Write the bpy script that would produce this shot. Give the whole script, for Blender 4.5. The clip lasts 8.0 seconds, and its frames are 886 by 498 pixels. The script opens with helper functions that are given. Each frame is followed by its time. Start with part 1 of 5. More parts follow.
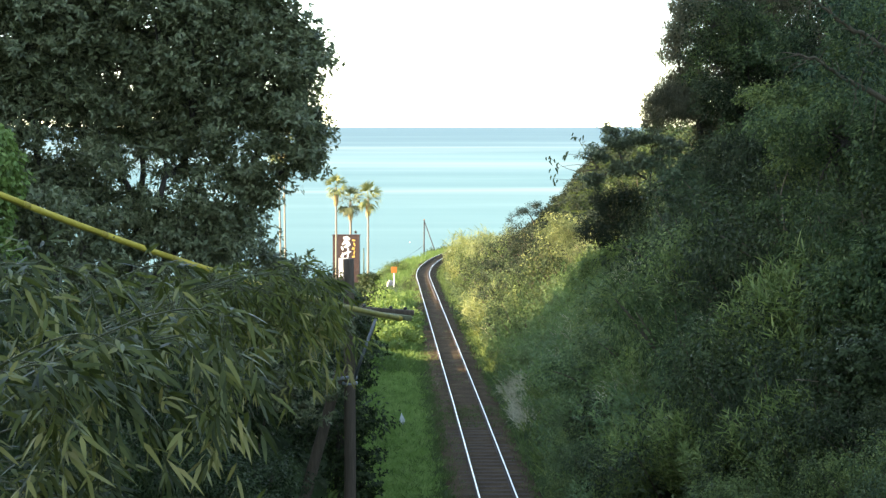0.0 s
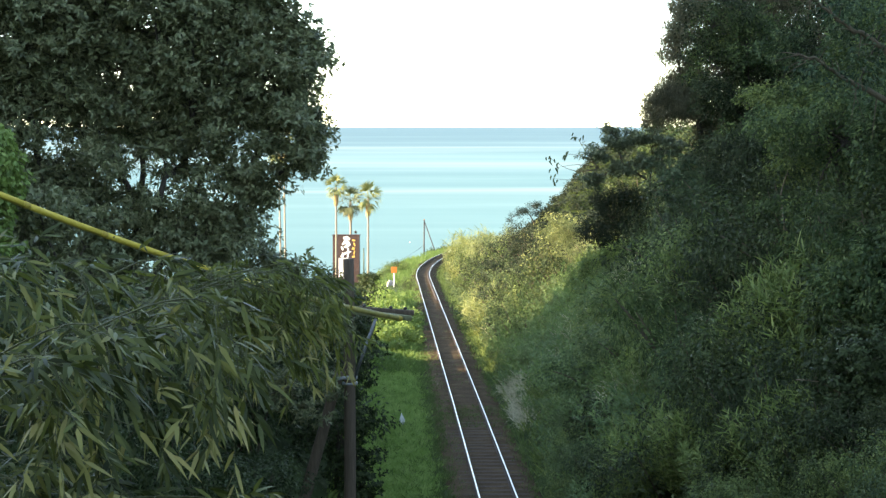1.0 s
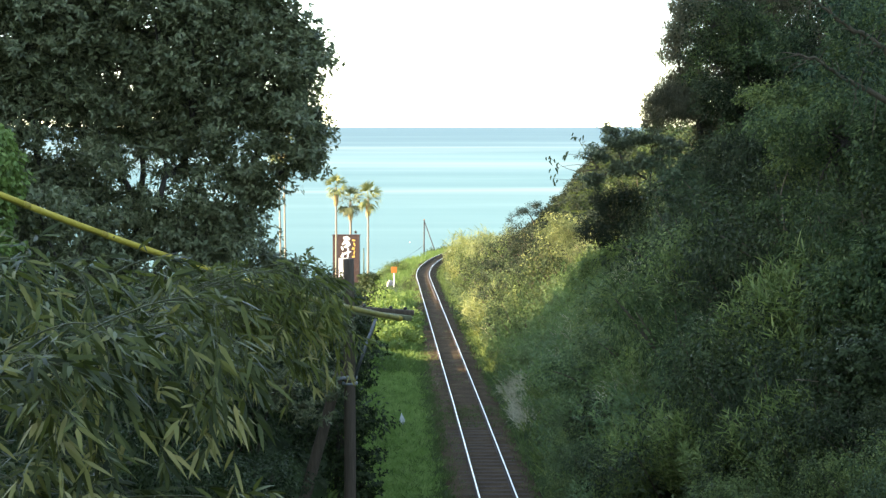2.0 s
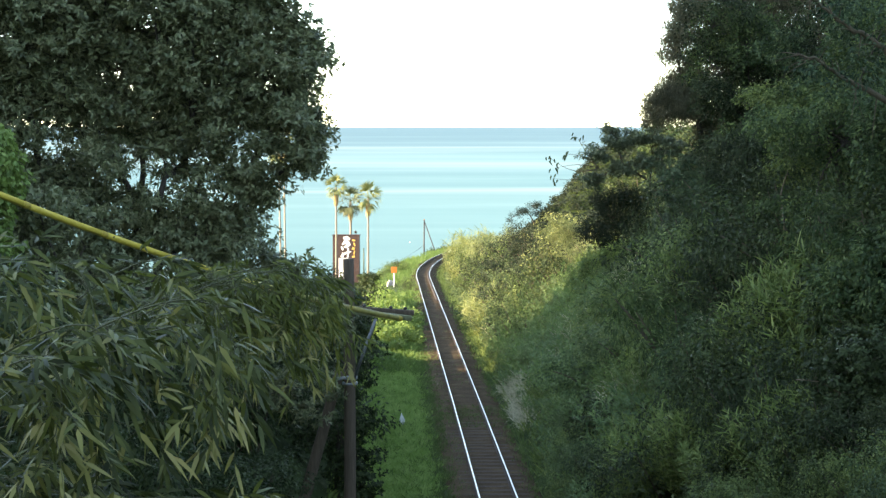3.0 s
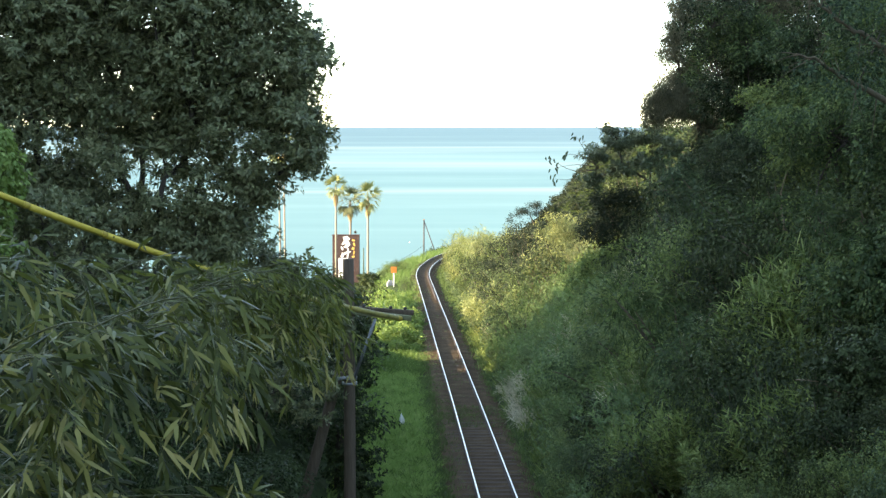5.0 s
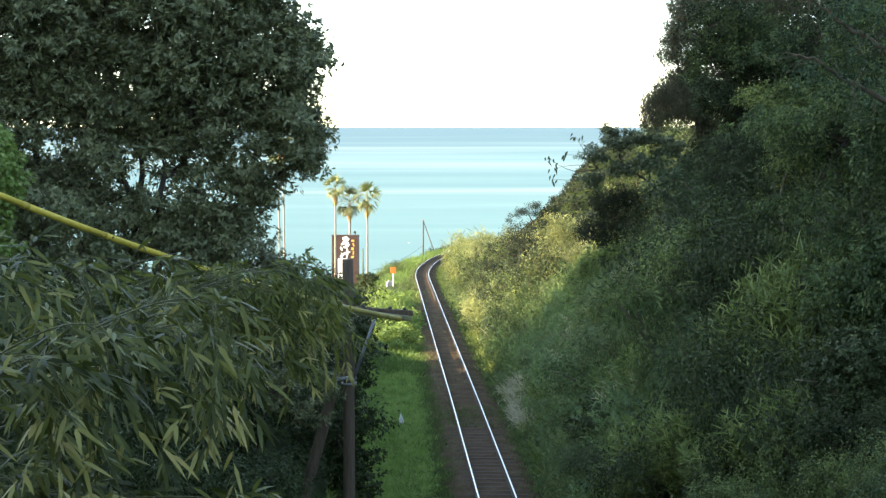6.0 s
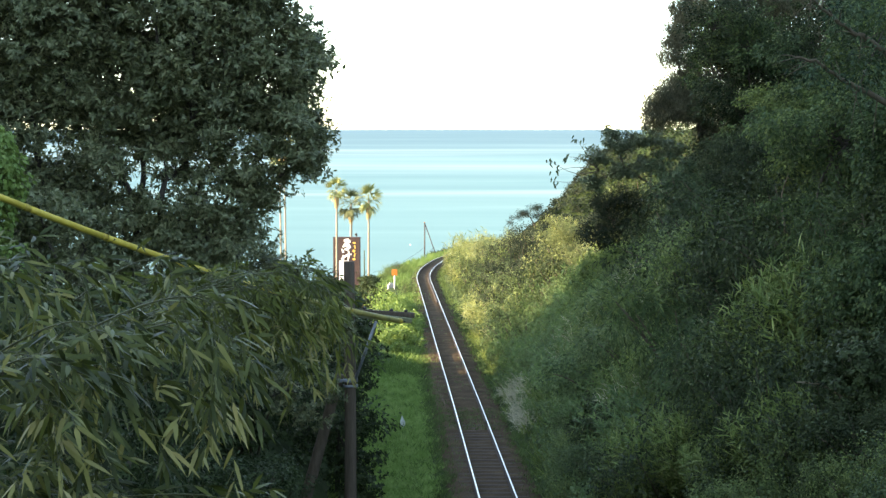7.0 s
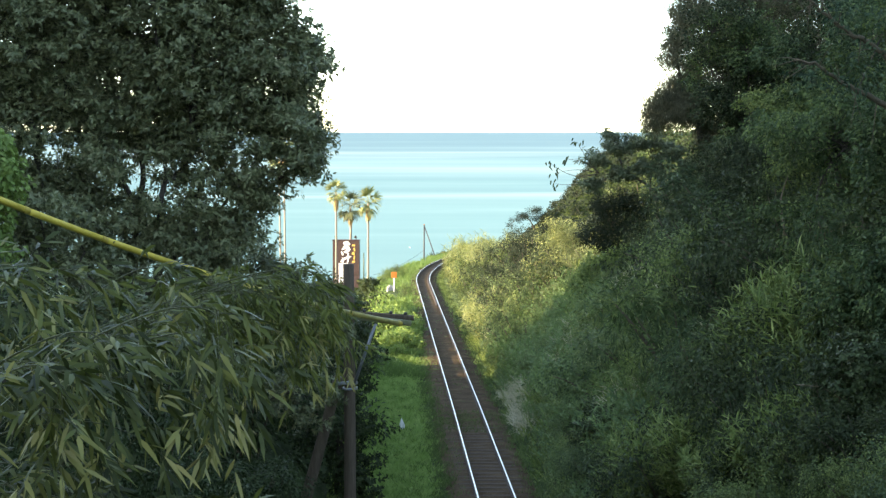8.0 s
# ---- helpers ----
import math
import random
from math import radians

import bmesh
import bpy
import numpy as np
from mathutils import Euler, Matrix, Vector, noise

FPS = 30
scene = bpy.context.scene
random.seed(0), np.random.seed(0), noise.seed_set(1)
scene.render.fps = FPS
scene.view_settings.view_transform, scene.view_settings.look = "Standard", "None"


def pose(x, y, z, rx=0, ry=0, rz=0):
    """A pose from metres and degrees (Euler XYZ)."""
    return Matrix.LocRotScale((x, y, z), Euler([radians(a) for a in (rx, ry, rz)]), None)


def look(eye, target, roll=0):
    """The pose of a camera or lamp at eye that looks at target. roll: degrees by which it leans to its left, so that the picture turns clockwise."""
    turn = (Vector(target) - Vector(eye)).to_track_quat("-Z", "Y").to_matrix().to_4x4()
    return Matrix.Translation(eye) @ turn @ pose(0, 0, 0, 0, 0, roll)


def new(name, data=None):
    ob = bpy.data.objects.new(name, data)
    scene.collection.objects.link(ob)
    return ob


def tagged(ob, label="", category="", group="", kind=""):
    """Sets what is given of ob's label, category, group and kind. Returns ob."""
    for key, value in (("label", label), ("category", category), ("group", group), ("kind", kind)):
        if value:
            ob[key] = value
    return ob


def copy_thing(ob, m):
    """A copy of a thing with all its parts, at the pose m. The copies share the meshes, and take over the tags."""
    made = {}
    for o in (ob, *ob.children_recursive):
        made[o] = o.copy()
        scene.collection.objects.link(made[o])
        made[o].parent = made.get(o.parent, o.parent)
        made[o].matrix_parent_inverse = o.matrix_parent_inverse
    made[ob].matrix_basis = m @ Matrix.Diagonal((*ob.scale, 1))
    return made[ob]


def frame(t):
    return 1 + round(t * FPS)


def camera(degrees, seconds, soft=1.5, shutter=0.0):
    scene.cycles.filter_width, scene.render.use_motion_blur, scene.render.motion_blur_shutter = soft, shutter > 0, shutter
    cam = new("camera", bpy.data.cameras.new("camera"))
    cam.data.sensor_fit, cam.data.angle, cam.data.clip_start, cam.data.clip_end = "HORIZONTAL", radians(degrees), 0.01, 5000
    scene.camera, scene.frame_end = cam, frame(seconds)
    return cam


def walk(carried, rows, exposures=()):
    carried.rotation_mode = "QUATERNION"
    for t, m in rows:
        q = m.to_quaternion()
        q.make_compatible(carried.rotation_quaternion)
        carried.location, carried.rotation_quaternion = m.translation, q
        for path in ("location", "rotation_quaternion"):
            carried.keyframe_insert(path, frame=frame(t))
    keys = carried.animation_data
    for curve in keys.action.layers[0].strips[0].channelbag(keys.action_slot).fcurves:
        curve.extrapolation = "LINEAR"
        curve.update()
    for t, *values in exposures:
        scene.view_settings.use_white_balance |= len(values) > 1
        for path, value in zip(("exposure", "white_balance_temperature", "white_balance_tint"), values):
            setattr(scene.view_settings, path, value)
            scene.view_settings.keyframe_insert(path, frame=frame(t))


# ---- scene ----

# Sea level is z = 0; the railway cutting runs along +y, the camera looks down it from a bridge.
EYE = Vector((0.0, 0.0, 20.5))
PITCH = 0.0757


def aim(dx, dy):
    """The pose for a small turn to the right and upwards, in radians."""
    return look(EYE, EYE + Vector((dx, 1.0, -PITCH + dy)))


cam = camera(29.3, 8.0, soft=1.4)
walk(cam, [
    (0.0, aim(0, 0)), (1.0, aim(0, 0)), (1.5, aim(0, 0)), (3.0, aim(0, 0)), (3.5, aim(0, 0.0004)), (4.0, aim(0, 0.0004)),
    (4.5, aim(0, 0)), (6.0, aim(0.0005, 0.0002)), (6.5, aim(0.0001, 0.0013)), (7.0, aim(-0.0003, 0.0015)),
    (7.5, aim(0, 0.0020)), (8.0, aim(0, 0.0030)),
], exposures=[(0.0, 3.24, 8200, 9), (8.0, 3.24, 8200, 9)])

# ---- light ----
SUN_FROM = Vector((-0.94, -0.20, 0.24))
world = bpy.data.worlds.new("world")
scene.world = world
world.use_nodes = True
sky = world.node_tree.nodes.new("ShaderNodeTexSky")
sky.sky_type, sky.sun_disc = "NISHITA", False
sky.sun_elevation, sky.sun_rotation = radians(14), math.atan2(SUN_FROM.x, SUN_FROM.y)
sky.air_density, sky.dust_density, sky.ozone_density = 0.6, 0.3, 1.0
world.node_tree.links.new(sky.outputs[0], world.node_tree.nodes["Background"].inputs[0])
world.node_tree.nodes["Background"].inputs[1].default_value = 0.15
sun = new("sun", bpy.data.lights.new("sun", "SUN"))
sun.data.energy, sun.data.angle, sun.data.color = 2.55, radians(0.6), (1.0, 0.90, 0.75)
sun.matrix_world = look(SUN_FROM * 100, (0, 0, 0))

# ---- materials ----


def material(name):
    m = bpy.data.materials.new(name)
    m.use_nodes = True
    nt = m.node_tree
    return m, nt, nt.nodes["Principled BSDF"], nt.links.new


def ramp(nt, stops):
    r = nt.nodes.new("ShaderNodeValToRGB")
    while len(r.color_ramp.elements) < len(stops):
        r.color_ramp.elements.new(0.5)
    for e, (p, c) in zip(r.color_ramp.elements, stops):
        e.position, e.color = p, (*c, 1)
    return r


def tex_noise(nt, link, scale, detail=4.0, stretch=(1, 1, 1), coords="Object"):
    tc, mp, n = (nt.nodes.new("ShaderNode" + k) for k in ("TexCoord", "Mapping", "TexNoise"))
    mp.inputs["Scale"].default_value = stretch
    n.inputs["Scale"].default_value, n.inputs["Detail"].default_value = scale, detail
    link(tc.outputs[coords], mp.inputs[0])
    link(mp.outputs[0], n.inputs["Vector"])
    return n


def leaf_material(name, colours, rough=0.5, through_light=0.25, gloss=0.3, island=0.7, vary=0.0):
    """Leaves that vary one by one and clump by clump; thin, so that some light passes through."""
    m, nt, bsdf, link = material(name)
    geo = nt.nodes.new("ShaderNodeNewGeometry")
    # clump-sized tone puts the contrast of bright sprays over dark gaps into the colour
    n, clump_tone = tex_noise(nt, link, 2.3, 2.0), nt.nodes.new("ShaderNodeMapRange")
    clump_tone.inputs["From Min"].default_value, clump_tone.inputs["From Max"].default_value = 0.34, 0.66
    link(n.outputs[0], clump_tone.inputs["Value"])
    mix = nt.nodes.new("ShaderNodeMix")
    mix.inputs[0].default_value = island
    link(clump_tone.outputs[0], mix.inputs[2])
    link(geo.outputs["Random Per Island"], mix.inputs[3])
    r = ramp(nt, [(i / (len(colours) - 1), c) for i, c in enumerate(colours)])
    link(mix.outputs[0], r.inputs[0])
    info, tint = nt.nodes.new("ShaderNodeObjectInfo"), nt.nodes.new("ShaderNodeMix")
    tone = ramp(nt, [(0.0, (0.62, 0.70, 0.80)), (0.35, (1.0, 1.0, 1.0)), (0.65, (1.02, 1.04, 0.85)), (1.0, (1.18, 1.14, 0.85))])
    link(info.outputs["Random"], tone.inputs[0])
    tint.data_type, tint.blend_type = "RGBA", "MULTIPLY"
    tint.inputs["Factor"].default_value = vary
    link(r.outputs[0], tint.inputs["A"])
    link(tone.outputs[0], tint.inputs["B"])
    r = tint.outputs["Result"]
    link(r, bsdf.inputs["Base Color"])
    bsdf.inputs["Roughness"].default_value, bsdf.inputs["Specular IOR Level"].default_value = rough, gloss
    tr = nt.nodes.new("ShaderNodeBsdfTranslucent")
    link(r, tr.inputs[0])
    ms = nt.nodes.new("ShaderNodeMixShader")
    ms.inputs[0].default_value = through_light
    link(bsdf.outputs[0], ms.inputs[1])
    link(tr.outputs[0], ms.inputs[2])
    link(ms.outputs[0], nt.nodes["Material Output"].inputs[0])
    return m


def rough_material(name, stops, scale, rough=0.85, bump=0.3, stretch=(1, 1, 1), metal=0.0, fine=6.0, gloss=0.3):
    """A surface coloured by two sizes of noise, with relief."""
    m, nt, bsdf, link = material(name)
    a = tex_noise(nt, link, scale, 6.0, stretch)
    b = tex_noise(nt, link, scale * fine, 5.0, stretch)
    mix = nt.nodes.new("ShaderNodeMix")
    mix.inputs[0].default_value = 0.45
    link(a.outputs[0], mix.inputs[2])
    link(b.outputs[0], mix.inputs[3])
    r = ramp(nt, stops)
    link(mix.outputs[0], r.inputs[0])
    link(r.outputs[0], bsdf.inputs["Base Color"])
    bp = nt.nodes.new("ShaderNodeBump")
    bp.inputs["Strength"].default_value, bp.inputs["Distance"].default_value = bump, 0.03
    link(b.outputs[0], bp.inputs["Height"])
    link(bp.outputs[0], bsdf.inputs["Normal"])
    bsdf.inputs["Roughness"].default_value, bsdf.inputs["Metallic"].default_value = rough, metal
    bsdf.inputs["Specular IOR Level"].default_value = gloss
    return m


M_BAMBOO = leaf_material("bamboo_leaf", [(0.011, 0.016, 0.003), (0.043, 0.054, 0.0112), (0.104, 0.116, 0.026), (0.27, 0.235, 0.066)], 0.5, 0.24, 0.2, 0.65)
M_BAMBOO_FINE = leaf_material("young_bamboo_leaf", [(0.028, 0.038, 0.007), (0.09, 0.108, 0.02), (0.2, 0.195, 0.042)], 0.55, 0.3, 0.16)
M_DRY = leaf_material("dry_leaf", [(0.3, 0.23, 0.07), (0.22, 0.21, 0.055), (0.34, 0.28, 0.11)], 0.6, 0.25)
M_EVERGREEN = leaf_material("evergreen_leaf", [(0.055, 0.068, 0.03), (0.116, 0.135, 0.058), (0.198, 0.212, 0.1), (0.29, 0.29, 0.145)], 0.45, 0.3, 0.34, 0.6)
M_GLOSSY = leaf_material("glossy_dark_leaf", [(0.018, 0.029, 0.011), (0.038, 0.056, 0.019), (0.075, 0.098, 0.038)], 0.48, 0.15, 0.13)
M_FROND = leaf_material("drooping_leaf", [(0.05, 0.07, 0.036), (0.1, 0.13, 0.068), (0.19, 0.22, 0.12)], 0.5, 0.28, 0.28)
M_WILLOW = leaf_material("hanging_leaf", [(0.066, 0.068, 0.036), (0.105, 0.105, 0.058), (0.16, 0.154, 0.09)], 0.6, 0.34, 0.15)
M_HEATH = leaf_material("headland_leaf", [(0.02, 0.028, 0.017), (0.03, 0.04, 0.025), (0.046, 0.056, 0.036)], 0.8, 0.1, 0.05, 0.3)
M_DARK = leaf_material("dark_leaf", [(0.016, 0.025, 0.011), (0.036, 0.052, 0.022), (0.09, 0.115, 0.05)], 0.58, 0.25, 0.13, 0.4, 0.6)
M_VINE = leaf_material("vine_leaf", [(0.13, 0.21, 0.045), (0.19, 0.275, 0.066), (0.27, 0.345, 0.095)], 0.5, 0.4)
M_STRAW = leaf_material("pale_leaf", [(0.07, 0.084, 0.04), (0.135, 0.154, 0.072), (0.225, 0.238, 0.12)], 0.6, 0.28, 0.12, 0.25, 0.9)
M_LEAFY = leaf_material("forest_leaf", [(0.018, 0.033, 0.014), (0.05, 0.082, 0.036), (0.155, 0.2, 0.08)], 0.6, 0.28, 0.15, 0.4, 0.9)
M_PINE = leaf_material("pine_leaf", [(0.01, 0.02, 0.012), (0.016, 0.029, 0.018), (0.025, 0.041, 0.025)], 0.6, 0.15, 0.2)
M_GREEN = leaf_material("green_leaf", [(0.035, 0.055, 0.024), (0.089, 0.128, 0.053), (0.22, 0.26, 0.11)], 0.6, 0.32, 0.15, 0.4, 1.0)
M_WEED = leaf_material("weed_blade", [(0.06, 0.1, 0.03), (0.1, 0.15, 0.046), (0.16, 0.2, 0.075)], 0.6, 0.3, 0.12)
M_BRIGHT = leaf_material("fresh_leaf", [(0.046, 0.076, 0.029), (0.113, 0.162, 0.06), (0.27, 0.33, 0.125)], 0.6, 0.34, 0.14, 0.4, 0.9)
M_OLIVE = leaf_material("olive_leaf", [(0.034, 0.049, 0.021), (0.07, 0.094, 0.038), (0.135, 0.16, 0.07)], 0.6, 0.25, 0.12, 0.25, 1.0)
M_HERB = leaf_material("herb_leaf", [(0.06, 0.105, 0.038), (0.125, 0.19, 0.072), (0.25, 0.31, 0.135)], 0.6, 0.35, 0.12, 0.4, 0.8)
M_SASA = leaf_material("dwarf_bamboo_leaf", [(0.058, 0.09, 0.022), (0.13, 0.18, 0.05), (0.28, 0.32, 0.11)], 0.65, 0.28, 0.12, 0.7, 0.4)
M_GRASS = leaf_material("grass_blade", [(0.075, 0.138, 0.028), (0.105, 0.178, 0.038), (0.15, 0.212, 0.062)], 0.55, 0.3)
M_LAWN = leaf_material("short_grass_blade", [(0.17, 0.275, 0.066), (0.245, 0.365, 0.098), (0.345, 0.44, 0.145)], 0.65, 0.38, 0.1, 0.35)
M_REED = leaf_material("reed_blade", [(0.115, 0.15, 0.044), (0.22, 0.245, 0.078), (0.365, 0.36, 0.15)], 0.55, 0.34)
M_PLUME = leaf_material("plume", [(0.32, 0.3, 0.19), (0.45, 0.415, 0.28), (0.56, 0.51, 0.36)], 0.8, 0.35)
# duller copy of the palm blade: the shade on one crown is put into its colour
M_PALM_SHADED = leaf_material("shaded_palm_blade", [(0.07, 0.085, 0.04), (0.1, 0.115, 0.055), (0.15, 0.15, 0.08)], 0.6, 0.2, 0.15)
M_PALM = leaf_material("palm_blade", [(0.16, 0.19, 0.06), (0.25, 0.27, 0.095), (0.36, 0.34, 0.14)], 0.45, 0.25)
M_THATCH = leaf_material("dead_palm_leaf", [(0.30, 0.20, 0.09), (0.40, 0.29, 0.14), (0.22, 0.15, 0.07)], 0.8, 0.1)
M_BARK = rough_material("bark", [(0.3, (0.030, 0.024, 0.018)), (0.7, (0.085, 0.070, 0.052))], 6, 0.9, 0.5, (1, 1, 0.25))
M_LIMB = rough_material("grey_bark", [(0.3, (0.05, 0.038, 0.022)), (0.7, (0.12, 0.095, 0.058))], 8, 0.9, 0.4, (1, 1, 0.4))
M_TWIG = rough_material("twig", [(0.3, (0.055, 0.042, 0.028)), (0.7, (0.12, 0.095, 0.065))], 9, 0.9, 0.3, (1, 1, 0.3))
M_DEADWOOD = rough_material("dry_stem", [(0.3, (0.11, 0.085, 0.055)), (0.7, (0.24, 0.19, 0.13))], 9, 0.9, 0.3, (1, 1, 0.3))
M_PALM_TRUNK = rough_material("palm_trunk", [(0.3, (0.19, 0.155, 0.11)), (0.7, (0.32, 0.27, 0.20))], 3, 0.9, 0.4, (1, 1, 6))
M_CULM = rough_material("bamboo_culm", [(0.3, (0.04, 0.046, 0.012)), (0.7, (0.09, 0.088, 0.026))], 8, 0.45, 0.1)
M_POLE = rough_material("creosote_wood", [(0.3, (0.058, 0.041, 0.026)), (0.7, (0.15, 0.11, 0.073))], 5, 0.85, 0.35, (3, 3, 0.15))
M_ARM = rough_material("mossy_arm", [(0.3, (0.12, 0.125, 0.06)), (0.7, (0.24, 0.23, 0.12))], 4, 0.8, 0.3, (0.3, 3, 3))
M_STEEL = rough_material("galvanised_steel", [(0.3, (0.16, 0.17, 0.18)), (0.7, (0.30, 0.31, 0.32))], 7, 0.5, 0.1, metal=0.6)
M_WIRE = rough_material("black_cable", [(0.3, (0.015, 0.015, 0.016)), (0.7, (0.03, 0.03, 0.03))], 7, 0.6, 0.1)
M_YELLOW = rough_material("yellow_sleeve", [(0.25, (0.42, 0.30, 0.035)), (0.75, (0.62, 0.47, 0.075))], 3, 0.45, 0.1)
M_SLEEVE_OLD = rough_material("mossy_sleeve", [(0.3, (0.16, 0.15, 0.05)), (0.55, (0.34, 0.28, 0.075)), (0.75, (0.46, 0.37, 0.11))], 3, 0.6, 0.1)
M_YELLOW_RING = rough_material("yellow_joint", [(0.3, (0.30, 0.21, 0.03)), (0.7, (0.44, 0.32, 0.05))], 3, 0.5, 0.1)
M_BALLAST = rough_material("ballast", [(0.30, (0.034, 0.022, 0.011)), (0.55, (0.076, 0.05, 0.026)), (0.75, (0.15, 0.104, 0.058))], 1.4, 0.95, 1.0, fine=14, gloss=0.05)
M_SLEEPER = rough_material("sleeper_wood", [(0.3, (0.045, 0.032, 0.023)), (0.7, (0.105, 0.077, 0.057))], 5, 0.9, 0.4, (0.2, 4, 1), gloss=0.08)
M_RUST = rough_material("rust", [(0.3, (0.035, 0.025, 0.018)), (0.7, (0.075, 0.05, 0.036))], 6, 0.9, 0.2)
M_RAIL = rough_material("polished_rail", [(0.3, (0.42, 0.385, 0.34)), (0.7, (0.54, 0.50, 0.45))], 4, 0.36, 0.02, metal=1.0)
M_SOIL = rough_material("overgrown_soil", [(0.30, (0.014, 0.018, 0.007)), (0.50, (0.030, 0.046, 0.014)), (0.72, (0.055, 0.072, 0.024))], 0.35, 0.95, 0.6, fine=9, gloss=0.05)
M_ROCK = rough_material("shore_rock", [(0.3, (0.035, 0.033, 0.030)), (0.7, (0.11, 0.10, 0.09))], 0.8, 0.9, 0.6)
M_WHITE = rough_material("white_paint", [(0.2, (0.62, 0.60, 0.55)), (0.6, (0.80, 0.79, 0.76))], 5, 0.6, 0.1)
M_CONCRETE = rough_material("concrete", [(0.3, (0.28, 0.27, 0.25)), (0.7, (0.46, 0.45, 0.42))], 4, 0.9, 0.2)
M_BROWN = rough_material("brown_paint", [(0.3, (0.042, 0.025, 0.023)), (0.7, (0.064, 0.039, 0.035))], 2, 0.6, 0.05)
M_GOLD = rough_material("ochre_paint", [(0.3, (0.55, 0.33, 0.07)), (0.7, (0.68, 0.44, 0.12))], 4, 0.6, 0.05)
M_ORANGE = rough_material("orange_paint", [(0.3, (0.42, 0.13, 0.025)), (0.7, (0.5, 0.17, 0.035))], 4, 0.6, 0.05)
M_DARK_PAINT = rough_material("dark_paint", [(0.3, (0.03, 0.028, 0.026)), (0.7, (0.06, 0.055, 0.05))], 4, 0.6, 0.05)


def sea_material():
    """Turquoise water with long streaks, its colour set darker and bluer towards the horizon."""
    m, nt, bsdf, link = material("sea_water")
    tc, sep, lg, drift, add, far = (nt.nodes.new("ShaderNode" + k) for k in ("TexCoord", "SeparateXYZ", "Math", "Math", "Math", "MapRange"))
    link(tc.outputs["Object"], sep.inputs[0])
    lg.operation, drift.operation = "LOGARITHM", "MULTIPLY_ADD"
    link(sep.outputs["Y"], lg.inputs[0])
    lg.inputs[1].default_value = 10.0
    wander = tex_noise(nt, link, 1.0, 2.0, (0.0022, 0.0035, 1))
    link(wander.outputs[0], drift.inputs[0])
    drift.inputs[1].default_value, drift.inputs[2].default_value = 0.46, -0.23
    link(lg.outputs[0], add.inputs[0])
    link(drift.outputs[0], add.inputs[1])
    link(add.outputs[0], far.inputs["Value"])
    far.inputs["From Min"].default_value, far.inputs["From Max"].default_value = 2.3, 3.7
    # bright streaks and the darker far band are put into the colour by distance
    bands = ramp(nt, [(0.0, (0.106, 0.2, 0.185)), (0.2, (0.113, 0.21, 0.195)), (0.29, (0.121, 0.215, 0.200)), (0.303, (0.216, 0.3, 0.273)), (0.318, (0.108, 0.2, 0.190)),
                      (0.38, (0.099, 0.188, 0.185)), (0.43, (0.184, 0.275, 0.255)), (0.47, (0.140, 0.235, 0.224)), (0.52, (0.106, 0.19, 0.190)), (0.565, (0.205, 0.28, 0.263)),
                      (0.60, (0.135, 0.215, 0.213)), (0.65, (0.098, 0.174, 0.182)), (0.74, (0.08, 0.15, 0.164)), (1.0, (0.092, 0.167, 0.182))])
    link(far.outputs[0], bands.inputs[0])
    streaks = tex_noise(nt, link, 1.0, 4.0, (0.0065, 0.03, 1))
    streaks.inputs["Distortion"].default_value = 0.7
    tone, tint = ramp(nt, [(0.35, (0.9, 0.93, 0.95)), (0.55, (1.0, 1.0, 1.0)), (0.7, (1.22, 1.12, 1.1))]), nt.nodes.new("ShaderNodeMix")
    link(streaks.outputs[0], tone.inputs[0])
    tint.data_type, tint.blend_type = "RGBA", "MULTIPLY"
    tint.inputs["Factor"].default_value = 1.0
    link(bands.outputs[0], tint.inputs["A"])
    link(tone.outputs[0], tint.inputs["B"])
    dif, glo, ms = (nt.nodes.new("ShaderNode" + k) for k in ("BsdfDiffuse", "BsdfGlossy", "MixShader"))
    link(tint.outputs["Result"], dif.inputs[0])
    glo.inputs["Roughness"].default_value = 0.3
    ms.inputs[0].default_value = 0.10
    link(dif.outputs[0], ms.inputs[1])
    link(glo.outputs[0], ms.inputs[2])
    link(ms.outputs[0], nt.nodes["Material Output"].inputs[0])
    return m


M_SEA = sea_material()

# ---- geometry helpers ----


def unit(a):
    return a / np.maximum(np.linalg.norm(a, axis=-1, keepdims=True), 1e-9)


